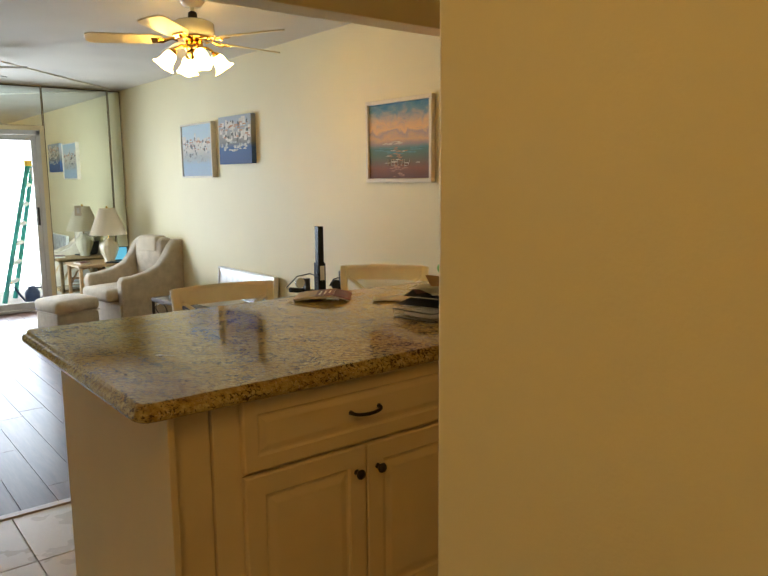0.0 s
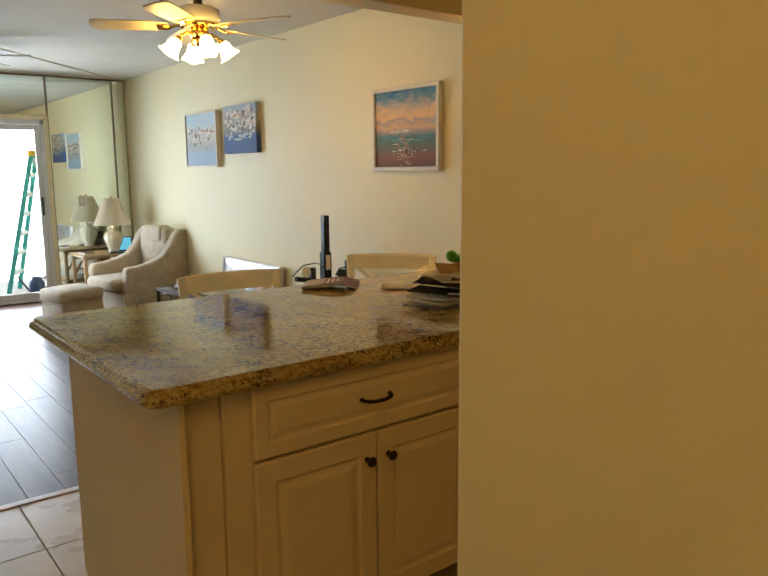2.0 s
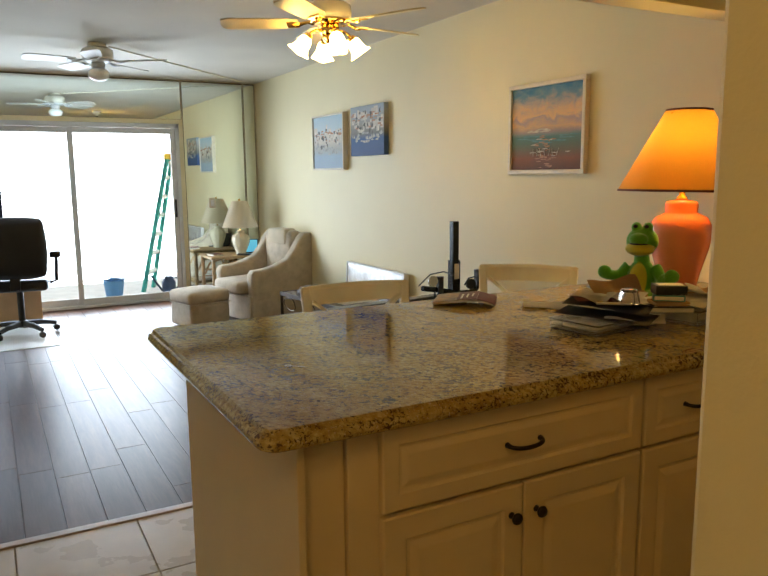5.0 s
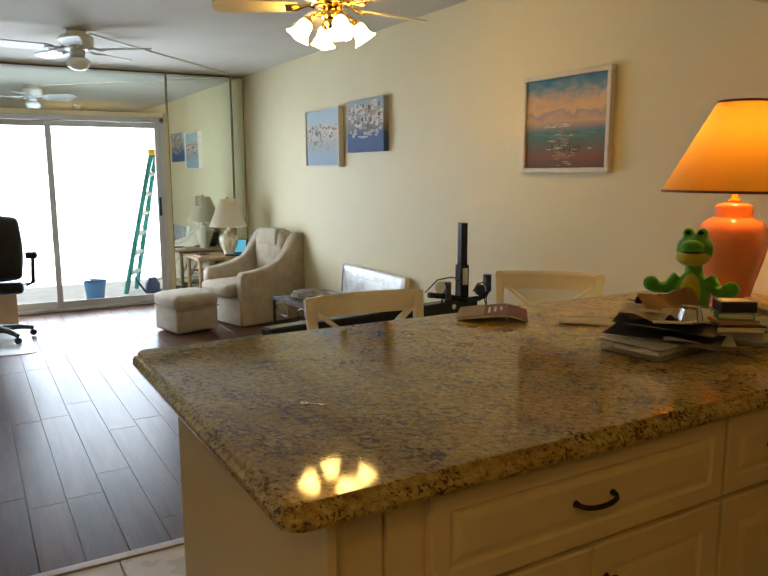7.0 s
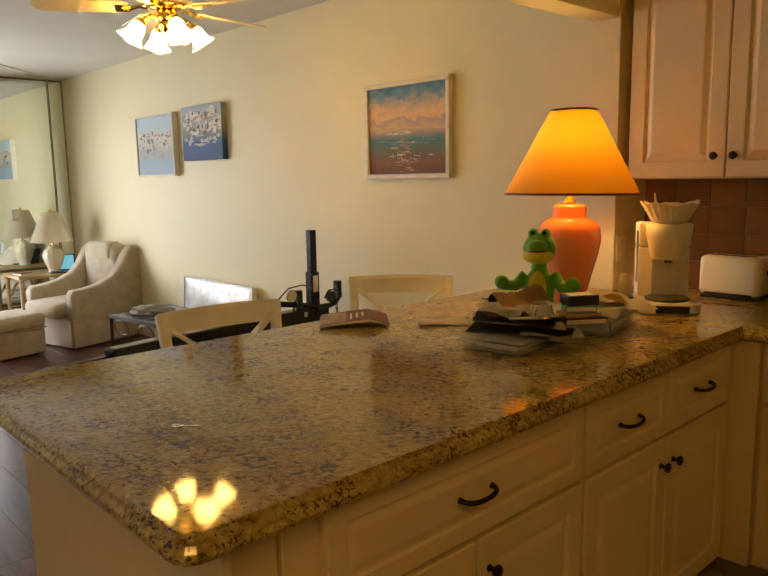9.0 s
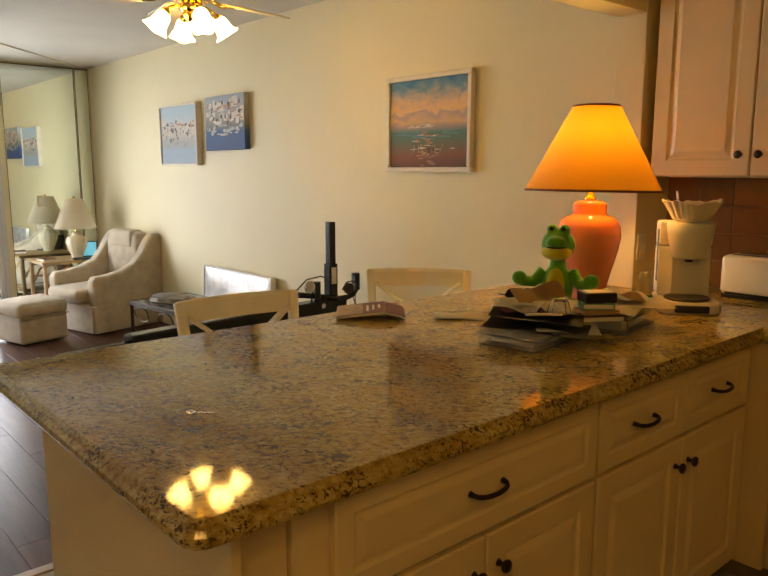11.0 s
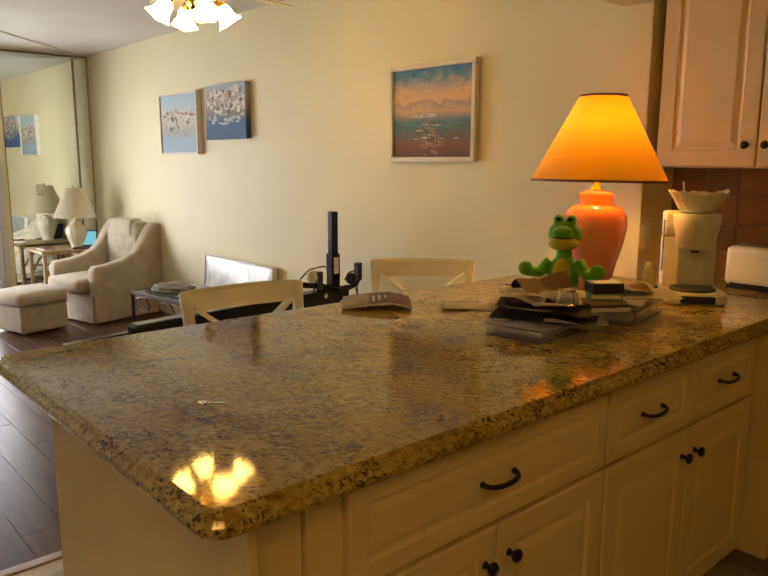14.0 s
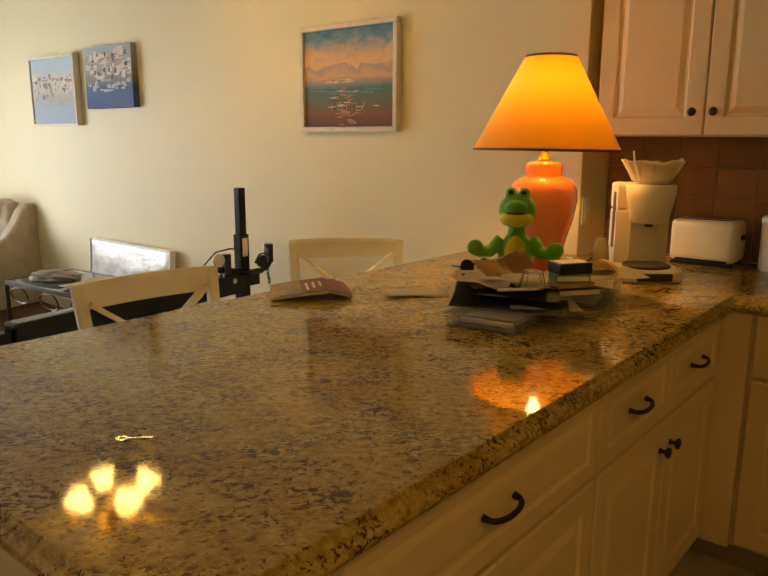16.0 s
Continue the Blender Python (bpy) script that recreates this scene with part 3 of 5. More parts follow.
# Fill lamp added out of view to brighten the base cabinets and worktop.
kl = thing("kitchen_lamp", 1.40, -.30, ZC, "unseen round fill lamp added to brighten the kitchen cabinets", "ceiling lamp")
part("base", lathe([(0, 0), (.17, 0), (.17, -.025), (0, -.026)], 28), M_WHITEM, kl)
part("diffuser", lathe([(.155, -.0255), (.15, -.06), (.1, -.09), (0, -.1)], 28), M_KITCHENFILL, kl, smooth=True)

# ---- paintings ----
def framed(name, y0, y1, z0, z1, depth, canvas, frame_mat, fw, label):
    p = thing(name, XP, (y0 + y1) / 2, z0, label, "painting")
    w, h = (y1 - y0) / 2, z1 - z0
    if fw:
        for a, b in (((-depth, -w, 0), (-.001, w, fw)), ((-depth, -w, h - fw), (-.001, w, h)), ((-depth, -w, fw + .0005), (-.001, -w + fw, h - fw - .0005)), ((-depth, w - fw, fw + .0005), (-.001, w, h - fw - .0005))):
            part("frame_side", box(a, b, .005), frame_mat, p)
        c = part("canvas", box((-depth + .012, -w + fw + .001, fw + .001), (-.002, w - fw - .001, h - fw - .001)), canvas, p)
    else:
        c = part("canvas", box((-depth, -w, 0), (-.001, w, h), .002, 1), canvas, p)
    return p, c, w, h


def flat_blob(bm, y, z, sy, sz, x, n=7, rng=random, rough=.3):
    vs = []
    for i in range(n):
        a = -2 * math.pi * i / n
        k = 1 + rng.uniform(-rough, rough)
        vs.append(bm.verts.new((x, y + sy * k * math.cos(a), z + sz * k * math.sin(a))))
    bm.faces.new(vs)


def quads(bm, y, z, w, h, x):
    v = [bm.verts.new((x, a, b)) for a, b in ((y - w, z), (y - w, z + h), (y + w, z + h), (y + w, z))]
    bm.faces.new(v)


rng = random.Random(4)
p, c, w, h = framed("sunset_painting", 3.370, 4.022, 1.405, 1.930, .034, M_SUNSET, M_FRAMEW, .026, "white-framed sunset seascape painting in blue, pink and teal")
xx = -.034 + .0112
bm = bmesh.new()
for k in range(14):
    flat_blob(bm, rng.uniform(-.06, .14), h * .47 + rng.uniform(-.006, .01), .02, .004, xx - k * .00004, rng=rng)
tagged(part("island_paint", bm, M_PAINTPALE, p), kind="stuff")
bm = bmesh.new()
for k in range(12):
    flat_blob(bm, rng.gauss(0, .09), h * .27 + rng.gauss(0, .03), rng.uniform(.008, .03), .003, xx - .0022 - k * .00004, rng=rng)
for k in range(7):
    add_tube(bm, [(xx - .0028, -.1 + k * .033, h * .2), (xx - .0028, -.11 + k * .034 + rng.uniform(-.02, .02), h * .28)], .002, 4)
tagged(part("foam_paint", bm, M_PAINTPALE, p), kind="stuff")
bm = bmesh.new()
for k in range(16):
    flat_blob(bm, rng.uniform(-.25, .25), h * rng.uniform(.33, .42), .05, .004, xx - .0007 - k * .00004, rng=rng)
tagged(part("wave_paint", bm, M_PAINTTEAL, p), kind="stuff")
bm = bmesh.new()
for k in range(40):
    flat_blob(bm, rng.gauss(.0, .035), h * rng.uniform(.07, .44), rng.uniform(.008, .03), .003, xx - .0014 - k * .00002, rng=rng)
tagged(part("glint_paint", bm, M_PAINTTAN, p), kind="stuff")



def harbour(name, y0, y1, z0, z1, seed, canvas, fw, depth, label, fr):
    rng = random.Random(seed)
    p, c, w, h = framed(name, y0, y1, z0, z1, depth, canvas, fr, fw, label)
    xx = -depth + (.0112 if fw else -.0008)
    w -= fw
    groups = {"house_paint": M_PAINTPALE, "roof_paint": M_PAINTTAN, "boat_paint": M_PAINTGREY, "tree_paint": M_PAINTDARK}
    for n, m_ in groups.items():
        bm = bmesh.new()
        for k in range(26):
            y = rng.uniform(-w * .92, w * .85)
            if n == "house_paint":
                quads(bm, y, h * rng.uniform(.45, .66 if fw else .80), rng.uniform(.014, .045), rng.uniform(.02, .075), xx - k * .00005)
            elif n == "roof_paint":
                quads(bm, y, h * rng.uniform(.5, .7 if fw else .85), rng.uniform(.01, .035), rng.uniform(.006, .014), xx - .0015 - k * .00005)
            elif n == "boat_paint":
                flat_blob(bm, y, h * rng.uniform(.28, .46), rng.uniform(.02, .05), rng.uniform(.006, .016), xx - .003 - k * .00005, rng=rng)
            elif k < 24:
                flat_blob(bm, y, h * rng.uniform(.4, .72 if fw else .9), rng.uniform(.006, .022), rng.uniform(.008, .020), xx - .0045 - k * .00005, rng=rng)
        if n == "house_paint":
            quads(bm, .02, h * .6, .012, h * .22, xx - .00145)
        tagged(part(n, bm, m_, p), kind="stuff")


harbour("harbour_painting", 6.33, 7.02, 1.455, 1.962, 11, M_HARB1, .016, .05, "pale blue harbour town painting in a white frame", M_FRAMEW)
harbour("marina_painting", 5.58, 6.18, 1.568, 1.978, 5, M_HARB2, 0, .045, "unframed canvas painting of boats in a blue marina", M_FRAMEW)


# ---- peninsula ----
def rounded(points, radii, inset):
    """Corner points of a polygon (counter-clockwise) moved in by inset, corners rounded."""
    out, n = [], len(points)
    for i, p in enumerate(points):
        p = Vector((*p, 0))
        a, b = Vector((*points[i - 1], 0)), Vector((*points[(i + 1) % n], 0))
        d1, d2 = (p - a).normalized(), (b - p).normalized()
        n1, n2 = Vector((-d1.y, d1.x, 0)), Vector((-d2.y, d2.x, 0))
        q = p + (n1 + n2) * (inset / (1 + n1.dot(n2)))
        r = max(radii[i] - inset, .0015)
        s, e = q - d1 * r, q + d2 * r
        for k in range(5):
            t = k / 4
            out.append((s * (1 - t) ** 2 + q * 2 * t * (1 - t) + e * t * t).to_2d())
    return out


def slab(points, radii, profile):
    bm = bmesh.new()
    rings = [[bm.verts.new((x, y, z)) for x, y in rounded(points, radii, i)] for i, z in profile]
    n = len(rings[0])
    for a, b in zip(rings, rings[1:]):
        for k in range(n):
            bm.faces.new((a[k], a[(k + 1) % n], b[(k + 1) % n], b[k]))
    bm.faces.new(rings[0][::-1])
    bm.faces.new(rings[-1])
    return bm


EDGE = [(.03, ZT - .046), (.012, ZT - .045), (.004, ZT - .040), (0, ZT - .031), (.002, ZT - .022), (.009, ZT - .0125), (.016, ZT - .0095), (.0175, ZT - .006), (.0195, ZT - .001), (.021, ZT)]
top = link("granite_worktop", slab([(XC0, YC0), (XI, YC0), (XI, -1.2), (XK - .004, -1.2), (XK - .004, YCOL - .005), (XCOL - .003, YCOL - .005), (XCOL - .003, YC1 - .04), (XC0, YC1)], [.05, .01, .01, .004, .004, .004, .004, .05], EDGE), M_GRAN)
tagged(top, "speckled brown and gold polished granite worktop with moulded edge", "worktop")


def raised_panel(w, h, t, edge=.058, y=0.0):
    """A door front in the x-z plane that faces -y, with a sunk frame and a raised field."""
    loops = [(0, t), (0, .004), (.004, 0), (edge, 0), (edge + .006, .0065), (edge + .014, .0075), (edge + .034, .0015), (edge + .038, .001)]
    if min(w, h) < .22:
        loops = [(0, t), (0, .004), (.004, 0), (.04, 0), (.046, .006), (.052, .0065), (.066, .002), (.069, .0015)]
    bm = bmesh.new()
    rings = [[bm.verts.new((x, d, z)) for x, z in ((i, i), (w - i, i), (w - i, h - i), (i, h - i))] for i, d in loops]
    for a, b in zip(rings, rings[1:]):
        for k in range(4):
            bm.faces.new((a[k], a[(k + 1) % 4], b[(k + 1) % 4], b[k]))
    bm.faces.new(rings[-1])
    bm.faces.new(rings[0][::-1])
    return bm


def knob():
    return lathe([(0, 0), (.009, 0), (.006, .006), (.005, .014), (.013, .018), (.0155, .023), (.013, .028), (0, .03)], 18, m=Matrix.Rotation(math.pi / 2, 4, "X"))


def pull(w):
    bm = bmesh.new()
    pts = [(w * math.sin(a) * .5, -.028 * max(math.cos(a), 0) ** .6 - .001, -.006 * math.cos(a)) for a in [(-90 + 15 * k) * math.pi / 180 for k in range(13)]]
    return add_tube(bm, pts, [.0075 if k in (0, 12) else .0055 for k in range(13)], 8)


def base_cabinet(x0, x1, fronts, label):
    """fronts: (x0, x1, z0, z1, kind, knob x)"""
    cab = thing("base_cabinet", x0, YF, 0, label, "cabinet", "kitchen base cabinets")
    part("carcass", box((.001, .021, .10), (x1 - x0 - .001, .60, ZT - .048), .002, 1), M_CAB, cab)
    part("toe_kick", box((.0, .08, 0), (x1 - x0, .10, .099)), M_CABD, cab)
    for a, b, z0, z1, kind, kx in fronts:
        f = part("drawer" if kind == "drawer" else "door", raised_panel(b - a, z1 - z0, .02), M_CAB, cab, m=pose(a - x0, 0, z0))
        if kind == "drawer":
            part("pull", pull(.104), M_BRONZE, f, "dark bronze bow pull", m=pose(kx - a, 0, .763 - z0), smooth=True)
        else:
            part("knob", knob(), M_BRONZE, f, "dark bronze round knob", m=pose(kx - a, 0, .576 - z0), smooth=True)
    return cab


base_cabinet(.790, 1.683, [(.868, 1.678, .664, .862, "drawer", 1.262), (.868, 1.266, .115, .652, "door", 1.229), (1.270, 1.678, .115, .652, "door", 1.308)],
             "cream raised-panel base cabinet with one drawer over two doors")
base_cabinet(1.685, 2.572, [(1.690, 2.125, .664, .862, "drawer", 1.896), (2.130, 2.560, .664, .862, "drawer", 2.344), (1.690, 2.126, .115, .652, "door", 2.090), (2.131, 2.560, .115, .652, "door", 2.166)],
             "cream raised-panel base cabinet with two drawers over two doors")
endp = thing("end_panel", .668, YF + .004, 0, "cream painted end panel of the kitchen peninsula", "panel")
part("side_board", box((0, 0, 0), (.018, .95, ZT - .048), .003), M_CAB, endp)
part("front_board", box((.019, .030, 0), (.121, .048, ZT - .048), .002), M_CAB, endp)
part("back_board", box((.019, .93, 0), (2.33, .95, ZT - .048), .002), M_CAB, endp)
side = thing("base_cabinet", 2.577, -1.15, 0, "cream base cabinet run beside the kitchen wall", "cabinet", "kitchen base cabinets")
part("carcass", box((.021, 0, .10), (.66, 2.86, ZT - .048), .002, 1), M_CAB, side)
part("toe_kick", box((.08, 0, 0), (.10, 2.97, .099)), M_CABD, side)
part("corner_filler", box((-.004, 2.812, .10), (.0195, 2.915, ZT - .048), .002), M_CAB, side)
for k in range(4):
    y1 = 2.80 - k * .46
    part("drawer", raised_panel(.45, .19, .02), M_CAB, side, m=pose(0, y1, .675, 0, 0, -90))
    d = part("door", raised_panel(.45, .547, .02), M_CAB, side, m=pose(0, y1, .115, 0, 0, -90))
    part("knob", knob(), M_BRONZE, d, m=pose(.03 if k % 2 else .42, 0, .44), smooth=True)

up = thing("wall_cabinet", 3.022, 2.395, ZU, "cream raised-panel wall cabinet with two doors and dark knobs", "cabinet", "kitchen wall cabinets")
part("carcass", box((.021, -.815, 0), (XK - 3.023, 0, 1.0), .002, 1), M_CAB, up)
for k, kx in ((0, .360), (1, .033)):
    d = part("door", raised_panel(.395, .99, .02, .062), M_CAB, up, m=pose(0, -.012 - k * .40, .004, 0, 0, -90))
    part("knob", knob(), M_BRONZE, d, "dark bronze round knob", m=pose(kx, 0, .082), smooth=True)
up2 = copy_thing(up, pose(3.022, 1.578, ZU))


# ---- chairs at the worktop ----
def dining_chair(x, y, turn, label):
    """Local x along the back's width, seat towards -y, back at y = 0."""
    c = thing("dining_chair", x, y, 0, label, "chair", "cream chairs at the peninsula", turn)
    W, H = .235, .935
    for s in (-1, 1):
        pts = [(s * (W - .025), -.03, 0), (s * (W - .022), -.035, .44), (s * (W - .016), -.01, .68), (s * W, .03, H)]
        part("back_post", loft_bar(pts, .02, .013), M_CREAM, c)
        part("front_leg", loft_bar([(s * (W - .02), -.42, 0), (s * (W - .015), -.42, .43)], .018, .018), M_CREAM, c)
        part("side_rail", box((s * (W - .02) - .01, -.405, .36), (s * (W - .02) + .01, -.05, .42), .003), M_CREAM, c)
    bm = bmesh.new()
    secs = []
    for i in range(13):
        u = i / 12 * 2 - 1
        xx, yy = u * (W + .012), .045 - .03 * (1 - u * u) * -1 - .02
        up_ = .004 * (1 - u * u)
        secs.append([bm.verts.new((xx, yy + d, z)) for d, z in ((-.012, H - .078), (.012, H - .078), (.014, H - .01 + up_), (.006, H + .004 + up_), (-.006, H + .004 + up_), (-.014, H - .01 + up_))])
    for a, b in zip(secs, secs[1:]):
        for k in range(6):
            bm.faces.new((a[k], b[k], b[(k + 1) % 6], a[(k + 1) % 6]))
    bm.faces.new(secs[0])
    bm.faces.new(secs[-1][::-1])
    part("top_rail", bm, M_CREAM, c)
    part("lower_rail", loft_bar([(-W + .02, -.024, .56), (W - .02, -.024, .56)], .012, .025), M_CREAM, c)
    for s in (-1, 1):
        part("cross_slat", loft_bar([(s * (W - .03), .02, H - .06), (0, -.012 + s * .001, .72), (-s * (W - .05), -.024, .57)], .008, .02), M_CREAM, c)
    part("seat", box((-W - .005, -.45, .42), (W + .005, -.03, .455), .012), M_SEAT, c, "padded seat")
    part("front_rail", box((-W + .03, -.425, .36), (W - .03, -.41, .42), .003), M_CREAM, c)
    return c


def loft_bar(pts, hx, hy):
    bm = bmesh.new()
    pts = [Vector(p) for p in pts]
    rings = []
    for i, p in enumerate(pts):
        d = (pts[min(i + 1, len(pts) - 1)] - pts[max(i - 1, 0)]).normalized()
        s = Vector((0, 1, 0)).cross(d)
        s = s.normalized() if s.length > .1 else Vector((1, 0, 0))
        u = d.cross(s).normalized()
        rings.append([bm.verts.new(p + a * hx * s + b * hy * u) for a, b in ((-1, -.7), (-.7, -1), (.7, -1), (1, -.7), (1, .7), (.7, 1), (-.7, 1), (-1, .7))])
    for a, b in zip(rings, rings[1:]):
        for k in range(8):
            bm.faces.new((a[k], a[(k + 1) % 8], b[(k + 1) % 8], b[k]))
    bm.faces.new(rings[0][::-1])
    bm.faces.new(rings[-1])
    return bm


dining_chair(1.55, 3.215, -5, "cream painted cross-back dining chair pushed to the peninsula")
dining_chair(2.565, 3.30, -46, "cream painted cross-back dining chair turned beside the peninsula")


def soft_box(a, b, r, cuts=3, puff=0.0):
    """A padded block: bevelled, with its faces slightly swollen."""
    bm = box(a, b, r, 4)
    if puff:
        bmesh.ops.subdivide_edges(bm, edges=[e for e in bm.edges if e.calc_length() > .08], cuts=cuts, use_grid_fill=True)
        c = [(a[i] + b[i]) / 2 for i in range(3)]
        s = [abs(b[i] - a[i]) / 2 for i in range(3)]
        for v in bm.verts:
            u = [(v.co[i] - c[i]) / s[i] for i in range(3)]
            for i in range(3):
                o = [abs(u[j]) for j in range(3) if j != i]
                if abs(u[i]) > .9:
                    v.co[i] += math.copysign(puff * (1 - min(1, o[0]) ** 2) * (1 - min(1, o[1]) ** 2), u[i])
            v.co += Vector(noise.noise_vector(v.co * 7)) * .004
    return bm


# ---- coral table lamp ----
LX, LY = 2.532, 2.349
tl = thing("table_lamp", LX, LY, ZT, "coral ceramic jar table lamp, lit, with an orange cone shade", "lamp", size=NEAR)
part("base_ring", lathe([(0, 0), (.082, 0), (.084, .012), (.07, .02), (0, .02)], 36), M_BRASS, tl)
part("jar", lathe([(0, .02), (.066, .02), (.07, .03), (.09, .12), (.118, .22), (.128, .28), (.124, .32), (.105, .352), (.075, .365), (.066, .372), (.068, .405), (.06, .418), (.03, .424), (0, .424)], 48), M_CORAL, tl, smooth=True)
part("neck", lathe([(0, .423), (.024, .424), (.022, .435), (.012, .442), (.012, .47), (.017, .475), (.017, .5), (0, .5)], 24), M_BRASS, tl, "brass neck", smooth=True)
shade = part("shade", lathe([(.268, .462), (.092, .795)], 64), M_SHADEO, tl, "glowing orange fabric cone shade", m=pose(0, 0, 0, 0, 1.2, 0), smooth=True)
part("lower_trim", lathe([(.2685, .458), (.2705, .458), (.2680, .467), (.2660, .467), (.2685, .458)], 64), M_SHADETRIM, shade)
part("upper_trim", lathe([(.0925, .789), (.0950, .789), (.0920, .798), (.0895, .798), (.0925, .789)], 64), M_SHADETRIM, shade)
part("bulb", lathe([(0, .5), (.014, .502), (.016, .52), (.03, .55), (.032, .575), (.02, .6), (0, .607)], 20), M_BULB, tl, "lit bulb", smooth=True)
hp = bmesh.new()
add_tube(hp, [(.017, 0, .49), (.06, 0, .53), (.065, 0, .66), (.01, 0, .76), (0, 0, .78)], .0022, 6)
add_tube(hp, [(-.017, 0, .49), (-.06, 0, .53), (-.065, 0, .66), (-.01, 0, .76), (0, 0, .78)], .0022, 6)
add_tube(hp, [(-.094, 0, .78), (.094, 0, .78)], .0022, 6)
add_tube(hp, [(0, -.094, .78), (0, .094, .78)], .0022, 6)
part("harp", hp, M_BRASS, tl)
lamp("table_lamp_light", "POINT", Matrix.Translation((LX, LY, ZT + .593)), LAMP_W, (1, .67, .17), .03)
cord = tagged(link("lamp_cord", tube([(LX + .08, LY, ZT + 0.0037), (LX + .14, LY - .06, ZT + 0.0046), (LX + .19, LY - .10, ZT + 0.0037), (LX + .25, LY - .05, ZT + 0.0046), (LX + .29, LY - .07, ZT + 0.0276)], .0035, 6), M_BRONZE), "thin dark lamp cord lying on the worktop", "cord")

# ---- plush frog toy: one plain shape ----
bm = bmesh.new()


def ball(bm, c, r, s=(1, 1, 1)):
    bmesh.ops.create_uvsphere(bm, u_segments=20, v_segments=12, radius=r, matrix=Matrix.Translation(c) @ Matrix.Diagonal((*s, 1)))


ball(bm, (0, 0, .08), .075, (.78, .78, 1.2))
ball(bm, (0, -.008, .236), .056, (1.1, .95, .95))
ball(bm, (0, -.005, .165), .03, (1, 1, 1.2))
ball(bm, (-.022, -.016, .288), .020)
ball(bm, (.022, -.016, .288), .020)
ball(bm, (0, -.052, .246), .032, (1.15, .9, .72))
ball(bm, (0, -.035, .209), .050, (1.12, .95, .56))
for s in (-1, 1):
    add_tube(bm, [(s * .05, 0, .135), (s * .085, -.02, .10), (s * .125, -.05, .105)], [.027, .021, .02], 12)
    ball(bm, (s * .13, -.052, .115), .026, (1.1, .7, 1))
    add_tube(bm, [(s * .03, -.02, .03), (s * .06, -.07, .026), (s * .08, -.09, .026)], [.033, .026, .02], 12)
    ball(bm, (s * .085, -.10, .03), .026, (.9, .6, 1.1))
toy = tagged(link("plush_toy", bm, M_PLUSH, m=pose(2.267, 2.295, ZT + 0.0166, 0, 0, -66) @ Matrix.Diagonal((.94, .92, .975, 1)), smooth=True), "green plush frog toy sitting against the coral lamp", "toy")

fuse = toy.modifiers.new("fuse", "REMESH")
fuse.mode, fuse.voxel_size, fuse.use_smooth_shade = "VOXEL", .004, True

# ---- coffee maker ----
cm = thing("coffee_maker", 2.717, 2.057, ZT, "white drip coffee maker with a paper filter and no jug", "coffee maker", turn=-52, size=NEAR)
W = .098
part("base", slab([(-W - .018, -.15), (W + .018, -.15), (W + .018, .115), (-W - .018, .115)], [.06, .06, .02, .02], [(.008, 0), (0, .006), (0, .036), (.006, .044), (.014, .046)]), M_PLASTW, cm)
part("hot_plate", lathe([(0, .046), (.084, .046), (.086, .052), (.08, .056), (0, .055)], 36), M_BLACK, cm, "black warming plate", m=pose(0, -.052, 0))
part("switch_panel", box((-.062, -.1525, .008), (.062, -.1485, .036), .006), M_BLACK, cm, "black control panel")
part("column", prism([(-W, .03), (-.05, .005), (.05, .005), (W, .03), (W, .11), (-W, .11)], .0455, .245, .008, 2), M_PLASTW, cm)
part("tank", prism([(-W, .02), (W, .02), (W, .11), (-W, .11)], .2455, .345, .012, 3), M_PLASTW, cm)
part("basket", lathe([(0, .205), (.06, .206), (.066, .215), (.084, .30), (.088, .342), (.082, .345), (0, .344)], 40), M_PLASTW, cm, m=pose(0, -.045, 0), smooth=True)
part("drip_nub", lathe([(0, .19), (.014, .192), (.018, .206), (0, .207)], 16), M_BLACK, cm, m=pose(0, -.045, 0))
part("water_gauge", box((-W - .0015, .045, .10), (-W + .002, .075, .31), .003), M_BLACK, cm, "dark water gauge")
bm = lathe([(.0, .346), (.05, .347), (.068, .358), (.084, .385), (.104, .424), (.099, .426), (.078, .388), (.060, .362), (0, .354)], 90, ruffle=lambda k, a: (.028 if 2 < k < 7 else .01) * math.sin(19 * a + 3 * math.sin(3 * a)) + (.07 if 3 < k < 6 else .03) * math.sin(2 * a + 1))
for v in bm.verts:
    if v.co.z > .37:
        a = math.atan2(v.co.y, v.co.x)
        v.co.z += .004 * math.sin(5 * a + .6) + .002 * math.sin(13 * a) + .005 * math.cos(2 * a)
part("filter_paper", bm, M_FILTER, cm, "crinkled paper filter", m=pose(0, -.04, 0))
part("spoon_handle", tube([(-.02, .06, .345), (-.03, .075, .42), (-.035, .08, .46)], .004, 8), M_PLASTW, cm)

# ---- toaster, cup, canister ----
ts = thing("toaster", 3.13, 1.963, ZT, "cream two-slice toaster on the worktop", "toaster", size=NEAR)
part("body", soft_box((-.085, -.128, .015), (.085, .128, .185), .03), M_PLASTW, ts, smooth=True)
part("plinth", box((-.075, -.12, 0), (.075, .12, .0155), .004), M_BLACK, ts)
for s in (-1, 1):
    part("slot", box((s * .035 - .012, -.095, .184), (s * .035 + .012, .095, .187), .001, 1), M_BLACK, ts)
part("lever", box((-.02, -.142, .11), (.02, -.129, .13), .004), M_BLACK, ts)
part("chrome_strip", box((-.0865, -.10, .018), (-.0845, .10, .028), .001, 1), M_BLACK, ts)
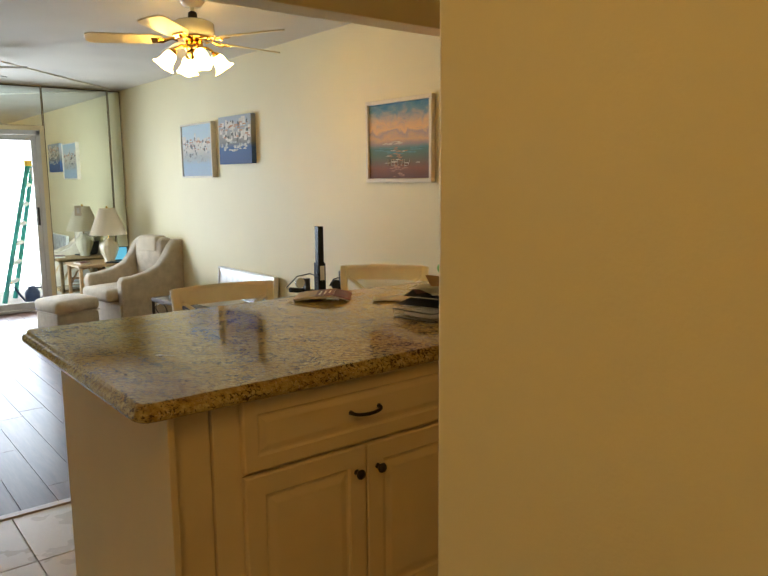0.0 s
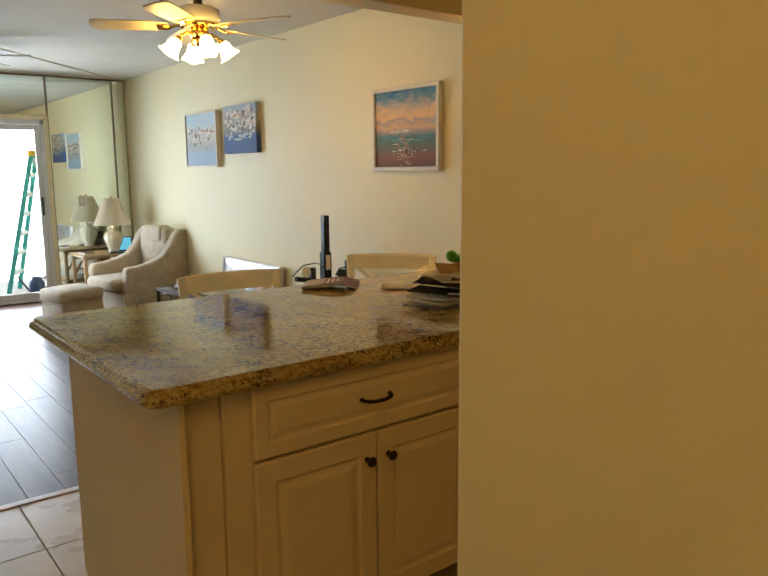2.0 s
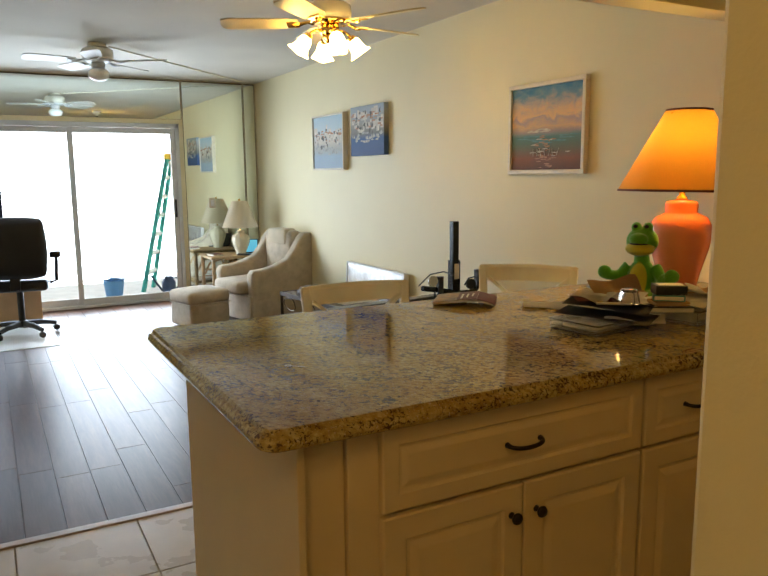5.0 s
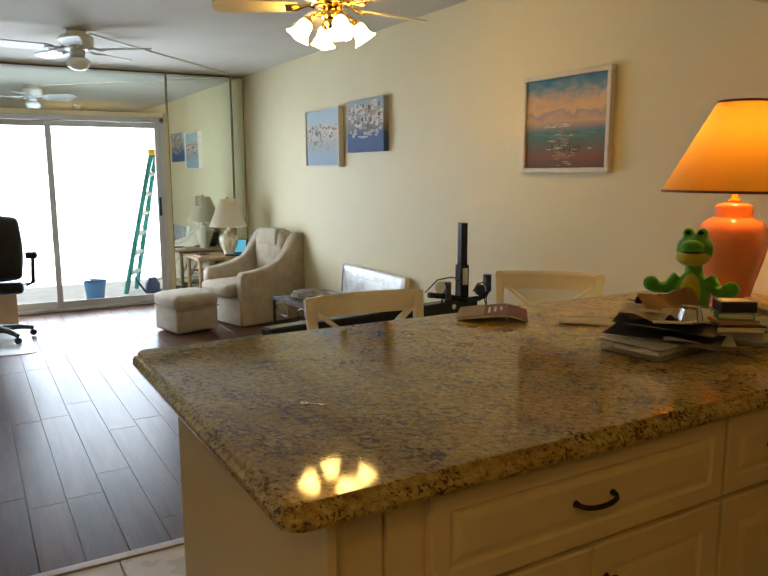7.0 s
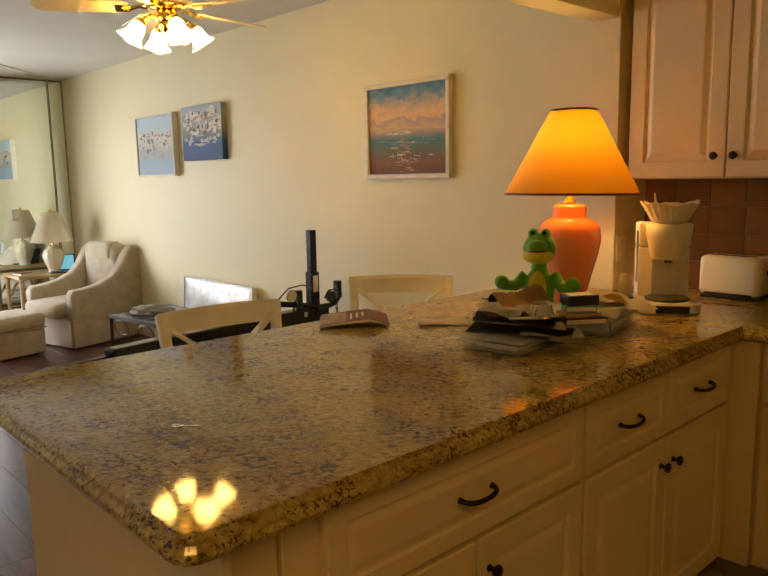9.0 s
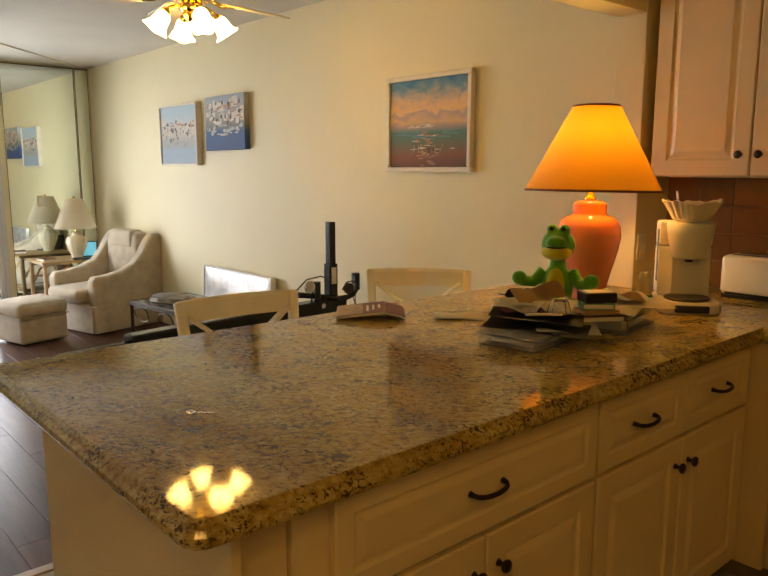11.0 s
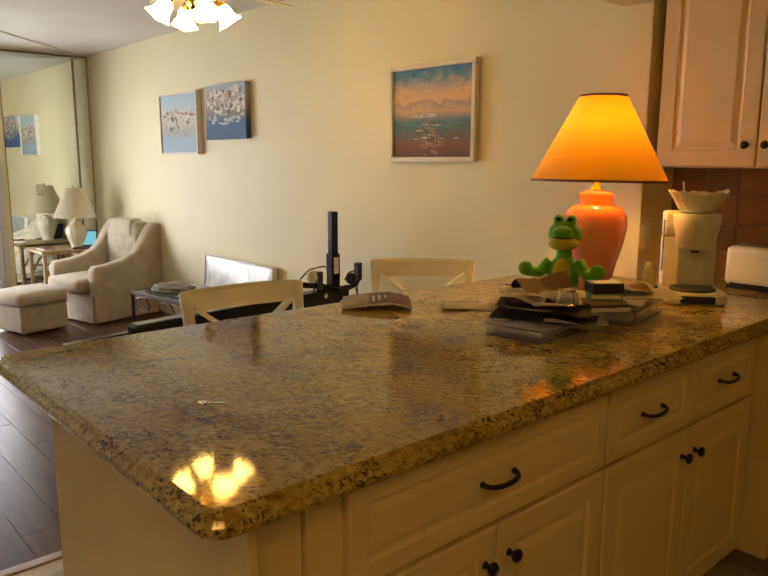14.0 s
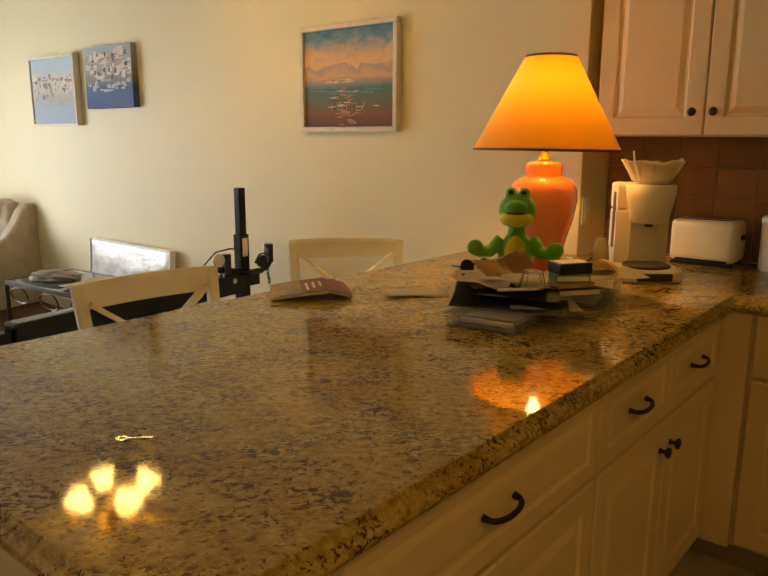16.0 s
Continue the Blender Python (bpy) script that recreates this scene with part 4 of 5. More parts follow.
cp = thing("bottle", 2.649, 2.177, ZT, "small clear bottle with teal liquid at the bottom", "bottle", size=NEAR)
part("body", lathe([(0, .048), (.030, .048), (.031, .06), (.027, .11), (.019, .13), (.018, .14), (0, .14)], 24), M_BOTTLE, cp, smooth=True)
part("liquid", lathe([(0, 0), (.033, 0), (.035, .008), (.034, .042), (.03, .0475), (0, .0475)], 24), M_TEALG, cp, "teal liquid", smooth=True)
cn = thing("canister", 3.128, 1.72, ZT, "tall white plastic canister beside the toaster", "canister", size=NEAR)
part("body", lathe([(0, 0), (.062, 0), (.066, .006), (.066, .185), (0, .185)], 36), M_PLASTW, cn, smooth=True)
part("lid", lathe([(.0, .1855), (.068, .1855), (.069, .205), (.06, .212), (0, .213)], 36), M_PLASTW, cn, smooth=True)
out = thing("wall_outlet", XCOL + .05, YCOL - .0015, 1.09, "cream double wall outlet beside the lamp", "outlet")
part("plate", box((-.035, -.005, -.057), (.035, .0, .057), .003), M_PLASTW, out)
for s in (-1, 1):
    part("socket", box((-.014, -.0065, s * .026 - .013), (.014, -.0045, s * .026 + .013), .002), M_TRIM, out)

# ---- heap on the worktop ----
def tray(x, y, w, d, h, turn, fill, label):
    t = thing("plastic_tray", x, y, ZT, label, "tray", "clear trays under the papers", turn)
    part("bottom", box((-w, -d, 0), (w, d, .004)), M_CLEAR, t)
    for a, b in (((-w, -d, .0045), (w, -d + .004, h)), ((-w, d - .004, .0045), (w, d, h)), ((-w, -d + .0045, .0045), (-w + .004, d - .0045, h)), ((w - .004, -d + .0045, .0045), (w, d - .0045, h))):
        part("side", box(a, b, .001, 1), M_CLEAR, t)
    part("rim", slab([(-w - .008, -d - .008), (w + .008, -d - .008), (w + .008, d + .008), (-w - .008, d + .008)], [.015] * 4, [(0, h), (0, h + .004), (.004, h + .005)]), M_CLEAR, t)
    part("paper_stack", box((-w * .75, -d * .7, .0045), (w * .8, d * .8, h * fill), .003), M_PAPER, t)


tray(1.898, 2.111, 0.1582, 0.0938, 0.0313, 7, .45, "clear plastic tray filled with papers on granite")
tray(2.258, 2.074, 0.138, 0.1012, 0.046, 12, .8, "clear plastic tray of papers beside the lamp")


def sheet(name, x, y, z, w, d, turn, material, label, category, bend=.01, tilt=(0, 0), thick=.0015):
    bm = bmesh.new()
    n = 8
    g = [[bm.verts.new((-w + 2 * w * i / n, -d + 2 * d * j / n, bend * math.sin(i * .7 + j * .35) * (i / n) + bend * .6 * (j / n) ** 2)) for j in range(n + 1)] for i in range(n + 1)]
    for i in range(n):
        for j in range(n):
            bm.faces.new((g[i][j], g[i + 1][j], g[i + 1][j + 1], g[i][j + 1]))
    low = min(v.co.z for v in bm.verts)
    r = bmesh.ops.solidify(bm, geom=bm.faces[:], thickness=-thick)
    for v in bm.verts:
        v.co.z -= low
    return tagged(link(name, bm, material, m=pose(x, y, z, tilt[0], tilt[1], turn)), label, category)


Z1 = ZT + .037
sheet("folder", 1.888, 2.097, Z1, 0.1518, 0.0782, -62, M_MATTE, "black plastic folder lying on the papers", "folder", .004, (0, 2), .006)
sheet("folder", 1.926, 2.126, Z1 + 0.0239, 0.138, 0.0644, -58, M_MATTE, "black folder sliding off the heap of papers", "folder", .005, (2, 3), .008)
sheet("magazine", 1.985, 2.184, Z1 + 0.0313, 0.1012, 0.0644, -50, M_MAROON, "maroon magazine under letters on the heap", "magazine", .008, (2, 2), .005)
sheet("letter", 1.911, 2.183, Z1 + 0.0405, 0.069, 0.046, -75, M_PAPER, "creased white receipt on the maroon magazine", "paper", .012, (2, 3))
sheet("letter", 1.973, 2.136, Z1 + 0.046, 0.092, 0.046, -64, M_PAPER, "white printed letter across the black folder", "paper", .010, (2, 3))
sheet("kraft_envelope", 2.275, 2.045, ZT + 0.081, 0.0644, 0.0368, -30, M_KRAFT, "tan envelope lying across the white leaflets", "envelope", .010, (2, 2))
sheet("letter", 2.045, 2.09, Z1 + 0.0276, 0.0828, 0.0644, -38, M_PAPER, "cream letter lying on the heap", "paper", .008, (1, 2))
sheet("letter", 2.053, 2.252, Z1 + 0.0184, 0.092, 0.0644, -20, M_PAPER, "curled white letter on the heap", "paper", .02, (5, -4))
sheet("kraft_envelope", 2.097, 2.205, Z1 + 0.011, 0.0736, 0.046, -30, M_KRAFT, "tan paper envelope leaning on the heap", "envelope", .014, (5, 2))
sheet("letter", 2.306, 2.103, ZT + 0.057, 0.1196, 0.092, 15, M_PAPER, "white papers lying in the clear tray", "paper", .008)
sheet("letter", 2.304, 2.065, ZT + 0.0699, 0.0828, 0.0368, 55, M_PAPER, "folded white letter standing out of the heap", "paper", .01, (4, -7))
sheet("letter", 2.283, 2.007, ZT + 0.069, 0.1104, 0.0644, -35, M_PAPER, "white leaflet across the tray of papers", "paper", .006)
sheet("letter", 1.98, 2.465, ZT + 0.0009, 0.092, 0.0506, -50, M_PAPER, "white envelope lying on the granite", "envelope", .003)
sheet("letter", 1.962, 2.474, ZT + 0.0051, 0.0828, 0.046, -40, M_PAPER, "white envelope lying on another envelope", "envelope", .004)
for k, (m_, w, d, h, z, tr, lb) in enumerate(((M_CARD, .062, .044, .014, 0, 10, "flat brown box at the bottom of a small pile"), (M_TEAL, .054, .036, .022, .0155, -6, "small teal and white box between two boxes"), (M_BLACK, .054, .038, .034, .039, 6, "small black box with a pale label on top"))):
    bx = thing("small_box", 2.103, 2.033, ZT + .0655 + z * NEAR, lb, "box", "small boxes piled on the papers", tr - 40, size=NEAR)
    part("body", box((-w, -d, 0), (w, d, h), .003), m_, bx)
    part("label_bar", box((-w * .8, -d * .8, h + .0003), (w * .8, d * .6, h + .0012)), M_PAPER if k else M_CARD, bx, "pale printed label")
    if k == 1:
        part("side_label", box((-w * .9, -d - .001, h * .2), (w * .9, -d - .0002, h * .8)), M_PAPER, bx)
sheet("letter", 1.93, 2.06, ZT + .034, .125, .06, -48, M_PAPER, "white printed page sticking out under the black folder", "paper", .004, (0, 1))
sheet("leaflet", 1.90, 2.17, Z1 + .036, .06, .035, -28, M_MAROON, "small dark red leaflet on the black folder", "leaflet", .008, (3, 2))
sheet("letter", 2.20, 2.00, ZT + .066, .085, .05, 20, M_PAPER, "folded letter leaning over the edge of the tray", "paper", .010, (6, -3))
sheet("letter", 2.30, 2.03, ZT + .078, .07, .035, -10, M_PAPER, "narrow torn envelope on top of the leaflets", "envelope", .012, (4, 5))
sheet("kraft_envelope", 2.02, 2.19, Z1 + .052, .085, .05, -25, M_KRAFT, "tan folded paper bag standing behind the boxes", "paper bag", .02, (16, 0))
pn = thing("pen", 1.91, 2.085, Z1 + .036, "slim white pen lying on the black folder", "pen", turn=-40, size=NEAR)
part("barrel", tube([(-.06, 0, .005), (.055, 0, .005)], .005, 10), M_PLASTW, pn, smooth=True)
part("clip", box((-.058, -.001, .0105), (-.02, .001, .0125)), M_SILVER, pn)
part("tip", lathe([(.0048, 0), (.0015, .012), (0, .013)], 10), M_SILVER, pn, m=pose(.0555, 0, .005, 0, 90, 0))
base_pile = thing("book", 2.098, 2.036, ZT + 0.0469, "thin dark book under the small boxes", "book", turn=-35, size=NEAR)
part("pages", box((-.08, -.055, .001), (.08, .055, .016), .002), M_PAPER, base_pile)
part("cover", box((-.083, -.058, .0165), (.083, .058, .0195), .001, 1), M_BLACK, base_pile)
gl = thing("crystal_dish", 1.961, 2.07, Z1 + 0.0405, "small cut crystal dish on the heap of papers", "dish", size=NEAR)
part("bowl", lathe([(0, 0), (.026, 0), (.03, .006), (.042, .05), (.036, .05), (.025, .01), (0, .008)], 10), M_CRYSTAL, gl, m=pose(0, 0, .05, 180, 0, 0))
sg = thing("sunglasses", 2.19, 2.397, ZT + 0.0396, "folded black sunglasses on a letter", "sunglasses", turn=-30, size=NEAR)
for s in (-1, 1):
    part("lens", lathe([(0, 0), (.024, .001), (.027, .004), (0, .006)], 18), M_DARKGLASS, sg, m=pose(s * .032, 0, .026, 78, 0, 0))
    part("temple", tube([(s * .06, .0, .03), (s * .062, .05, .026), (s * .04, .085, .02)], .004, 6), M_BLACK, sg)
part("bridge", tube([(-.008, 0, .034), (0, -.004, .038), (.008, 0, .034)], .003, 6), M_BLACK, sg)
sheet("letter", 2.19, 2.397, ZT + 0.0028, 0.0828, 0.0644, -10, M_PAPER, "white letter under the sunglasses", "paper", .03, thick=.003)

# open book, face down
bk = thing("open_book", 1.805, 2.681, ZT, "paperback lying open face down with a maroon and gold cover", "book", turn=-40, size=NEAR)


def arched(x0, x1, y0, y1, lift, thick, z0):
    """A strip of bent paper between two x, high where it meets the spine at x = 0."""
    bm = bmesh.new()
    prev = None
    for i in range(9):
        x = x0 + (x1 - x0) * i / 8
        z = lift * max(0, 1 - abs(x) / (.185 if x < 0 else .075)) ** .7 + z0
        row = [bm.verts.new((x, y, z + d)) for y, d in ((y0, 0), (y1, 0), (y1, thick), (y0, thick))]
        if prev:
            for k in range(4):
                bm.faces.new((prev[k], row[k], row[(k + 1) % 4], prev[(k + 1) % 4]))
        else:
            bm.faces.new(row)
        prev = row
    bm.faces.new(prev[::-1])
    bmesh.ops.recalc_face_normals(bm, faces=bm.faces[:])
    return bm


part("leaf_block", arched(-.18, -.001, -.10, .10, .022, .010, .0005), M_PAPER, bk)
part("leaf_block", arched(.001, .072, -.10, .10, .022, .008, .0005), M_PAPER, bk)
part("photo_cover", arched(-.184, -.085, -.104, .104, .022, .0012, .0108), M_COVERGOLD, bk, "gold photo cover")
part("title_cover", arched(-.0848, -.0005, -.104, .104, .022, .0012, .0108), M_MAROON, bk, "maroon title cover")
part("rear_cover", arched(.0005, .075, -.104, .104, .022, .0012, .0090), M_MAROON, bk, "maroon rear cover")
for k in range(3):
    part("title_bar", arched(-.07 + k * .022, -.062 + k * .022, -.07 + k * .02, .04, .022, .001, .0122), M_PAPER, bk, "pale lettering bar")

ky = thing("key", 0.829, 2.156, ZT, "small silver key lying on the granite", "key", turn=-44, size=NEAR)
part("bow", lathe([(.004, 0), (.011, 0), (.011, .002), (.004, .002), (.004, 0)], 16), M_SILVER, ky, m=pose(-.02, 0, .0))
part("blade", prism([(-.01, -.003), (.03, -.003), (.033, 0), (.03, .003), (.025, .002), (.02, .004), (.01, .002), (-.01, .003)], 0, .002), M_SILVER, ky)

# ---- bicycle carrier behind the chairs ----
rk = thing("bike_rack", 2.78, 4.28, 0, "black steel bicycle carrier with an upright mast and cradle arm", "bike rack", turn=0)
part("mast", box((-.022, -.022, .60), (.022, .022, 1.111), .004), M_BLACKM, rk)
part("sleeve", box((-.03, -.03, .50), (.03, .03, .86), .005), M_BLACKM, rk)
part("foot_post", box((-.028, -.028, 0), (.028, .028, .499), .004), M_BLACKM, rk)
part("foot_plate", box((-.16, -.12, 0), (.16, .12, .012), .004), M_BLACKM, rk)
part("warning_label", box((-.018, -.0315, .74), (.018, -.0305, .84)), M_PAPER, rk, "pale printed sticker")
arm = part("cradle_arm", tube([(-.26, -.03, .70), (-.14, -.02, .68), (0, -.045, .65), (.10, -.03, .645), (.150, -.03, .66), (.172, -.03, .69), (.17, -.03, .72)], .017, 8), M_BLACKM, rk)
for x, z in ((-.13, .66), (.168, .685)):
    part("clamp_post", box((x - .018, -.05, z), (x + .018, -.01, z + .085), .004), M_BLACK, arm)
    part("clamp_cap", lathe([(0, 0), (.026, 0), (.026, .02), (0, .022)], 16), M_BLACK, arm, m=pose(x, -.03, z + .085))
part("hub_block", box((-.15, -.048, .575), (.085, -.031, .665), .006), M_BLACKM, rk)
part("bolt", lathe([(0, 0), (.016, 0), (.016, .012), (0, .014)], 6), M_SILVER, rk, m=pose(-.1, -.048, .62, 90, 0, 0))
part("ratchet_wheel", lathe([(.0, -.008), (.034, -.008), (.034, .008), (.0, .008)], 24), M_BLACK, arm, m=pose(.09, -.06, .705, 90, 0, 0))
part("ratchet_strap", tube([(.04, -.06, .70), (.07, -.065, .745), (.12, -.06, .75), (.16, -.05, .72)], .005, 6), M_BLACK, arm)
part("cable_disc", lathe([(0, -.004), (.035, -.004), (.035, .004), (0, .004)], 20), M_SILVER, arm, "silver cable disc", m=pose(-.20, -.06, .745, 90, 0, 0))
part("cable", tube([(-.30, -.05, .72), (-.22, -.06, .79), (-.12, -.06, .80), (-.04, -.05, .77)], .004, 6), M_BLACK, arm)
for x, z in ((-.17, .655), (.15, .665)):
    bm = bmesh.new()
    for k in range(4):
        cx, cz = x + .004 * k * (1 if x > 0 else -1), z - .028 * k
        ring = [(cx + (.009 if k % 2 else .003) * math.cos(a), -.035 + (.003 if k % 2 else .009) * math.cos(a), cz + .019 * math.sin(a)) for a in [2 * math.pi * j / 10 for j in range(11)]]
        add_tube(bm, ring, .0032, 5, False)
    part("chain", bm, M_BLACK, arm)
part("main_beam", box((-1.34, -.045, -.055), (-.03, .045, .05), .016, 3), M_BLACKM, rk, m=pose(0, 0, .60, 0, 0, 7.5))
part("hitch_shank", box((-1.66, -.022, -.03), (-1.341, .022, .018), .004), M_BLACKM, rk, m=pose(0, 0, .60, 0, 0, 7.5))
part("beam_leg", box((-1.25, -.02, -.6), (-1.21, .02, -.056), .004), M_BLACKM, rk, m=pose(0, 0, .60, 0, 0, 7.5))
part("tail_strap", tube([(-1.0, -.05, .56), (-.8, -.07, .50), (-.7, -.06, .54), (-.58, -.07, .49), (-.45, -.05, .55)], .006, 6), M_RED, rk, "red strap")

# ---- coffee table and wrapped picture ----
ct = thing("coffee_table", 2.545, 5.57, 0, "low glass-topped table with scrolled iron frame, holding a bag", "table", turn=6)
cw, cd = .24, .50
part("glass_top", box((-cw, -cd, .44), (cw, cd, .452), .003), M_TABLEGLASS, ct, "grey glass top")
for a, b in (((-cw - .012, -cd - .012, .425), (cw + .012, -cd, .455)), ((-cw - .012, cd, .425), (cw + .012, cd + .012, .455)), ((-cw - .012, -cd + .0005, .425), (-cw, cd - .0005, .455)), ((cw, -cd + .0005, .425), (cw + .012, cd - .0005, .455))):
    part("rim", box(a, b, .003), M_BRONZE, ct)
for sx in (-1, 1):
    for sy in (-1, 1):
        part("leg", tube([(sx * cw, sy * cd, .425), (sx * cw, sy * cd, .2), (sx * (cw + .015), sy * (cd + .01), 0)], .013, 8), M_BRONZE, ct)
for sx in (-1, 1):
    for k in range(3):
        y0 = -cd + .17 + k * .33
        pts = [(sx * (cw + .004), y0 + .15 * math.sin(t * 1.0) * (1 - t / 9), .37 + .05 * math.cos(t * 1.0)) for t in [i * .45 for i in range(15)]]
        part("scroll", tube(pts, .0045, 6), M_BRONZE, ct)
part("shelf", box((-cw + .01, -cd + .01, .12), (cw - .01, cd - .01, .14), .003), M_CARD, ct)
sheet("newspaper", 2.545, 5.37, .453, .17, .2, 10, M_PAPER, "white newspaper lying on the coffee table", "paper", .012, thick=.003)
bm = bmesh.new()
bmesh.ops.create_icosphere(bm, subdivisions=4, radius=1)
for v in bm.verts:
    nz = noise.noise(v.co * 2.3) * .35 + noise.noise(v.co * 6) * .12
    v.co *= 1 + nz
    v.co.x, v.co.y, v.co.z = v.co.x * .11, v.co.y * .17, max(v.co.z, -.4) * .04
lowz = min(v.co.z for v in bm.verts)
for v in bm.verts:
    v.co.z -= lowz
tagged(link("crumpled_bag", bm, M_GREYCLOTH, m=pose(2.485, 5.85, .453, 0, 0, 20), smooth=True), "crumpled grey plastic bag on the coffee table", "bag")
wf = thing("wrapped_picture", 2.955, 5.76, 0, "large white picture wrapped in shiny creased plastic, leaning on the wall", "picture", tilt=(0, 4))
wr = box((-.022, -.50, 0), (.012, .50, .63), .006)
bmesh.ops.subdivide_edges(wr, edges=[e for e in wr.edges if e.calc_length() > .3], cuts=14, use_grid_fill=True)
for v in wr.verts:
    if v.co.x < -.015:
        v.co.x += noise.noise(v.co * 11) * .006 + noise.noise(v.co * 27) * .003
part("wrap", wr, M_WRAP, wf, "creased clear plastic", smooth=True)
for a, b in (((-.03, -.515, 0), (.014, -.5005, .64)), ((-.03, .5005, 0), (.014, .515, .64)), ((-.03, -.5, .6305), (.014, .5, .642))):
    part("edge_board", box(a, b, .003), M_WHITE, wf)

# ---- armchair and ottoman ----
ac = thing("armchair", 2.61, 7.47, 0, "beige upholstered wing armchair with a skirted base", "armchair", turn=14)
ac.matrix_basis = ac.matrix_basis @ Matrix.Diagonal((1, .93, .98, 1))
# local: faces -x
part("base", soft_box((-.36, -.35, .03), (.36, .35, .27), .03, 3, .008), M_FAB, ac, smooth=True)
part("seat_cushion", soft_box((-.46, -.245, .272), (.17, .245, .40), .045, 4, .02), M_FAB, ac, "plump seat cushion", smooth=True)
part("back_rest", soft_box((.172, -.25, .275), (.32, .25, .86), .05, 4, .025), M_FAB, ac, smooth=True)
part("back_shell", soft_box((.322, -.35, .02), (.38, .35, .84), .025, 3, .004), M_FAB, ac, smooth=True)
part("head_cover", soft_box((.155, -.17, .72), (.30, .17, .885), .03, 4, .006), M_SEAT, ac, "pale cloth draped over the back", smooth=True)
for s in (-1, 1):
    prof = [(-.36, .20), (-.37, .47), (-.34, .515), (-.22, .52), (-.08, .545), (.06, .60), (.15, .70), (.21, .80), (.27, .855), (.37, .85), (.37, .20)]
    bm = bmesh.new()
    lo = [bm.verts.new((x, s * .255, z)) for x, z in prof]
    hi = [bm.verts.new((x, s * .375, z)) for x, z in prof]
    n = len(prof)
    fs = [bm.faces.new(lo), bm.faces.new(hi[::-1])]
    for k in range(n):
        bm.faces.new((lo[k], hi[k], hi[(k + 1) % n], lo[(k + 1) % n]))
    bmesh.ops.recalc_face_normals(bm, faces=bm.faces[:])
    bmesh.ops.bevel(bm, geom=[e for f in fs for e in f.edges], offset=.035, segments=4, affect="EDGES", profile=.55)
    part("arm", bm, M_FAB, ac, smooth=True)
    part("skirt_side", soft_box((-.37, s * .36 - .012, .012), (.37, s * .36 + .012, .255), .008), M_FAB, ac, smooth=True)
part("skirt_front", soft_box((-.385, -.345, .012), (-.361, .345, .255), .008), M_FAB, ac, smooth=True)
for sx in (-.3, .3):
    for sy in (-.28, .28):
        part("foot", box((sx - .02, sy - .02, 0), (sx + .02, sy + .02, .031)), M_BRONZE, ac)

ot = thing("ottoman", 1.88, 7.26, 0, "beige upholstered ottoman with a skirt before the armchair", "ottoman", turn=14)
part("skirt", soft_box((-.205, -.20, .012), (.205, .20, .225), .03, 3, .006), M_FAB, ot, smooth=True)
part("cushion", soft_box((-.213, -.208, .226), (.213, .208, .345), .045, 4, .02), M_FAB, ot, "plump cushion top", smooth=True)
part("piping", tube([(-.209, -.204, .227), (.209, -.204, .227), (.209, .204, .227), (-.209, .204, .227), (-.209, -.204, .227)], .007, 6), M_FAB, ot)
for sx in (-.13, .13):
    for sy in (-.13, .13):
        part("foot", box((sx - .018, sy - .018, 0), (sx + .018, sy + .018, .013)), M_BRONZE, ot)

# ---- rattan side table with lamp and laptop ----
rt = thing("rattan_table", 2.52, 8.40, 0, "square rattan side table with a glass top by the mirror", "side table")
part("top", box((-.27, -.25, .505), (.27, .25, .53), .008), M_TABLETOP, rt)
part("top_edge", box((-.275, -.255, .5305), (.275, .255, .536), .002), M_RATTAN, rt)
for sx in (-1, 1):
    for sy in (-1, 1):
        part("leg", tube([(sx * .24, sy * .22, 0), (sx * .24, sy * .22, .505)], .02, 10), M_RATTAN, rt)
    part("stretcher", tube([(sx * .24, -.22, .16), (sx * .24, .22, .16)], .014, 8), M_RATTAN, rt)
    part("stretcher", tube([(-.24, sx * .22, .16), (.24, sx * .22, .16)], .014, 8), M_RATTAN, rt)
    part("arch", tube([(-.22, sx * .22, .30), (-.16, sx * .22, .42), (0, sx * .22, .47), (.16, sx * .22, .42), (.22, sx * .22, .30)], .011, 8), M_RATTAN, rt)
part("lower_shelf", box((-.22, -.2, .162), (.22, .2, .178), .004), M_TABLETOP, rt)
lm = thing("table_lamp", 2.64, 8.32, .536, "unlit cream ceramic table lamp with a pale pleated shade", "lamp")
part("body", lathe([(0, 0), (.06, 0), (.064, .012), (.055, .022), (.075, .07), (.098, .14), (.102, .18), (.085, .215), (.05, .235), (.042, .25), (.05, .262), (.02, .27), (0, .27)], 48, ruffle=lambda k, a: .03 * math.sin(12 * a) if 3 < k < 9 else 0), M_CERAMIC, lm, smooth=True)
part("stem", tube([(0, 0, .27), (0, 0, .60)], .006, 8), M_BRASS, lm)
part("shade", lathe([(.20, .305), (.085, .595)], 72, ruffle=lambda k, a: .006 * math.sin(36 * a)), M_SHADEW, lm, "pale pleated shade", smooth=True)
part("finial", lathe([(0, .595), (.01, .6), (.012, .612), (0, .625)], 12), M_BRASS, lm)
part("shade_spider", tube([(-.084, 0, .592), (.084, 0, .592)], .0025, 6), M_BRASS, lm)
lp = thing("laptop", 2.66, 8.165, .536, "open laptop with a glowing blue-green screen on the rattan table", "laptop", turn=-24)
part("deck", box((-.11, -.02, 0), (.11, .12, .014), .003), M_BLACK, lp)
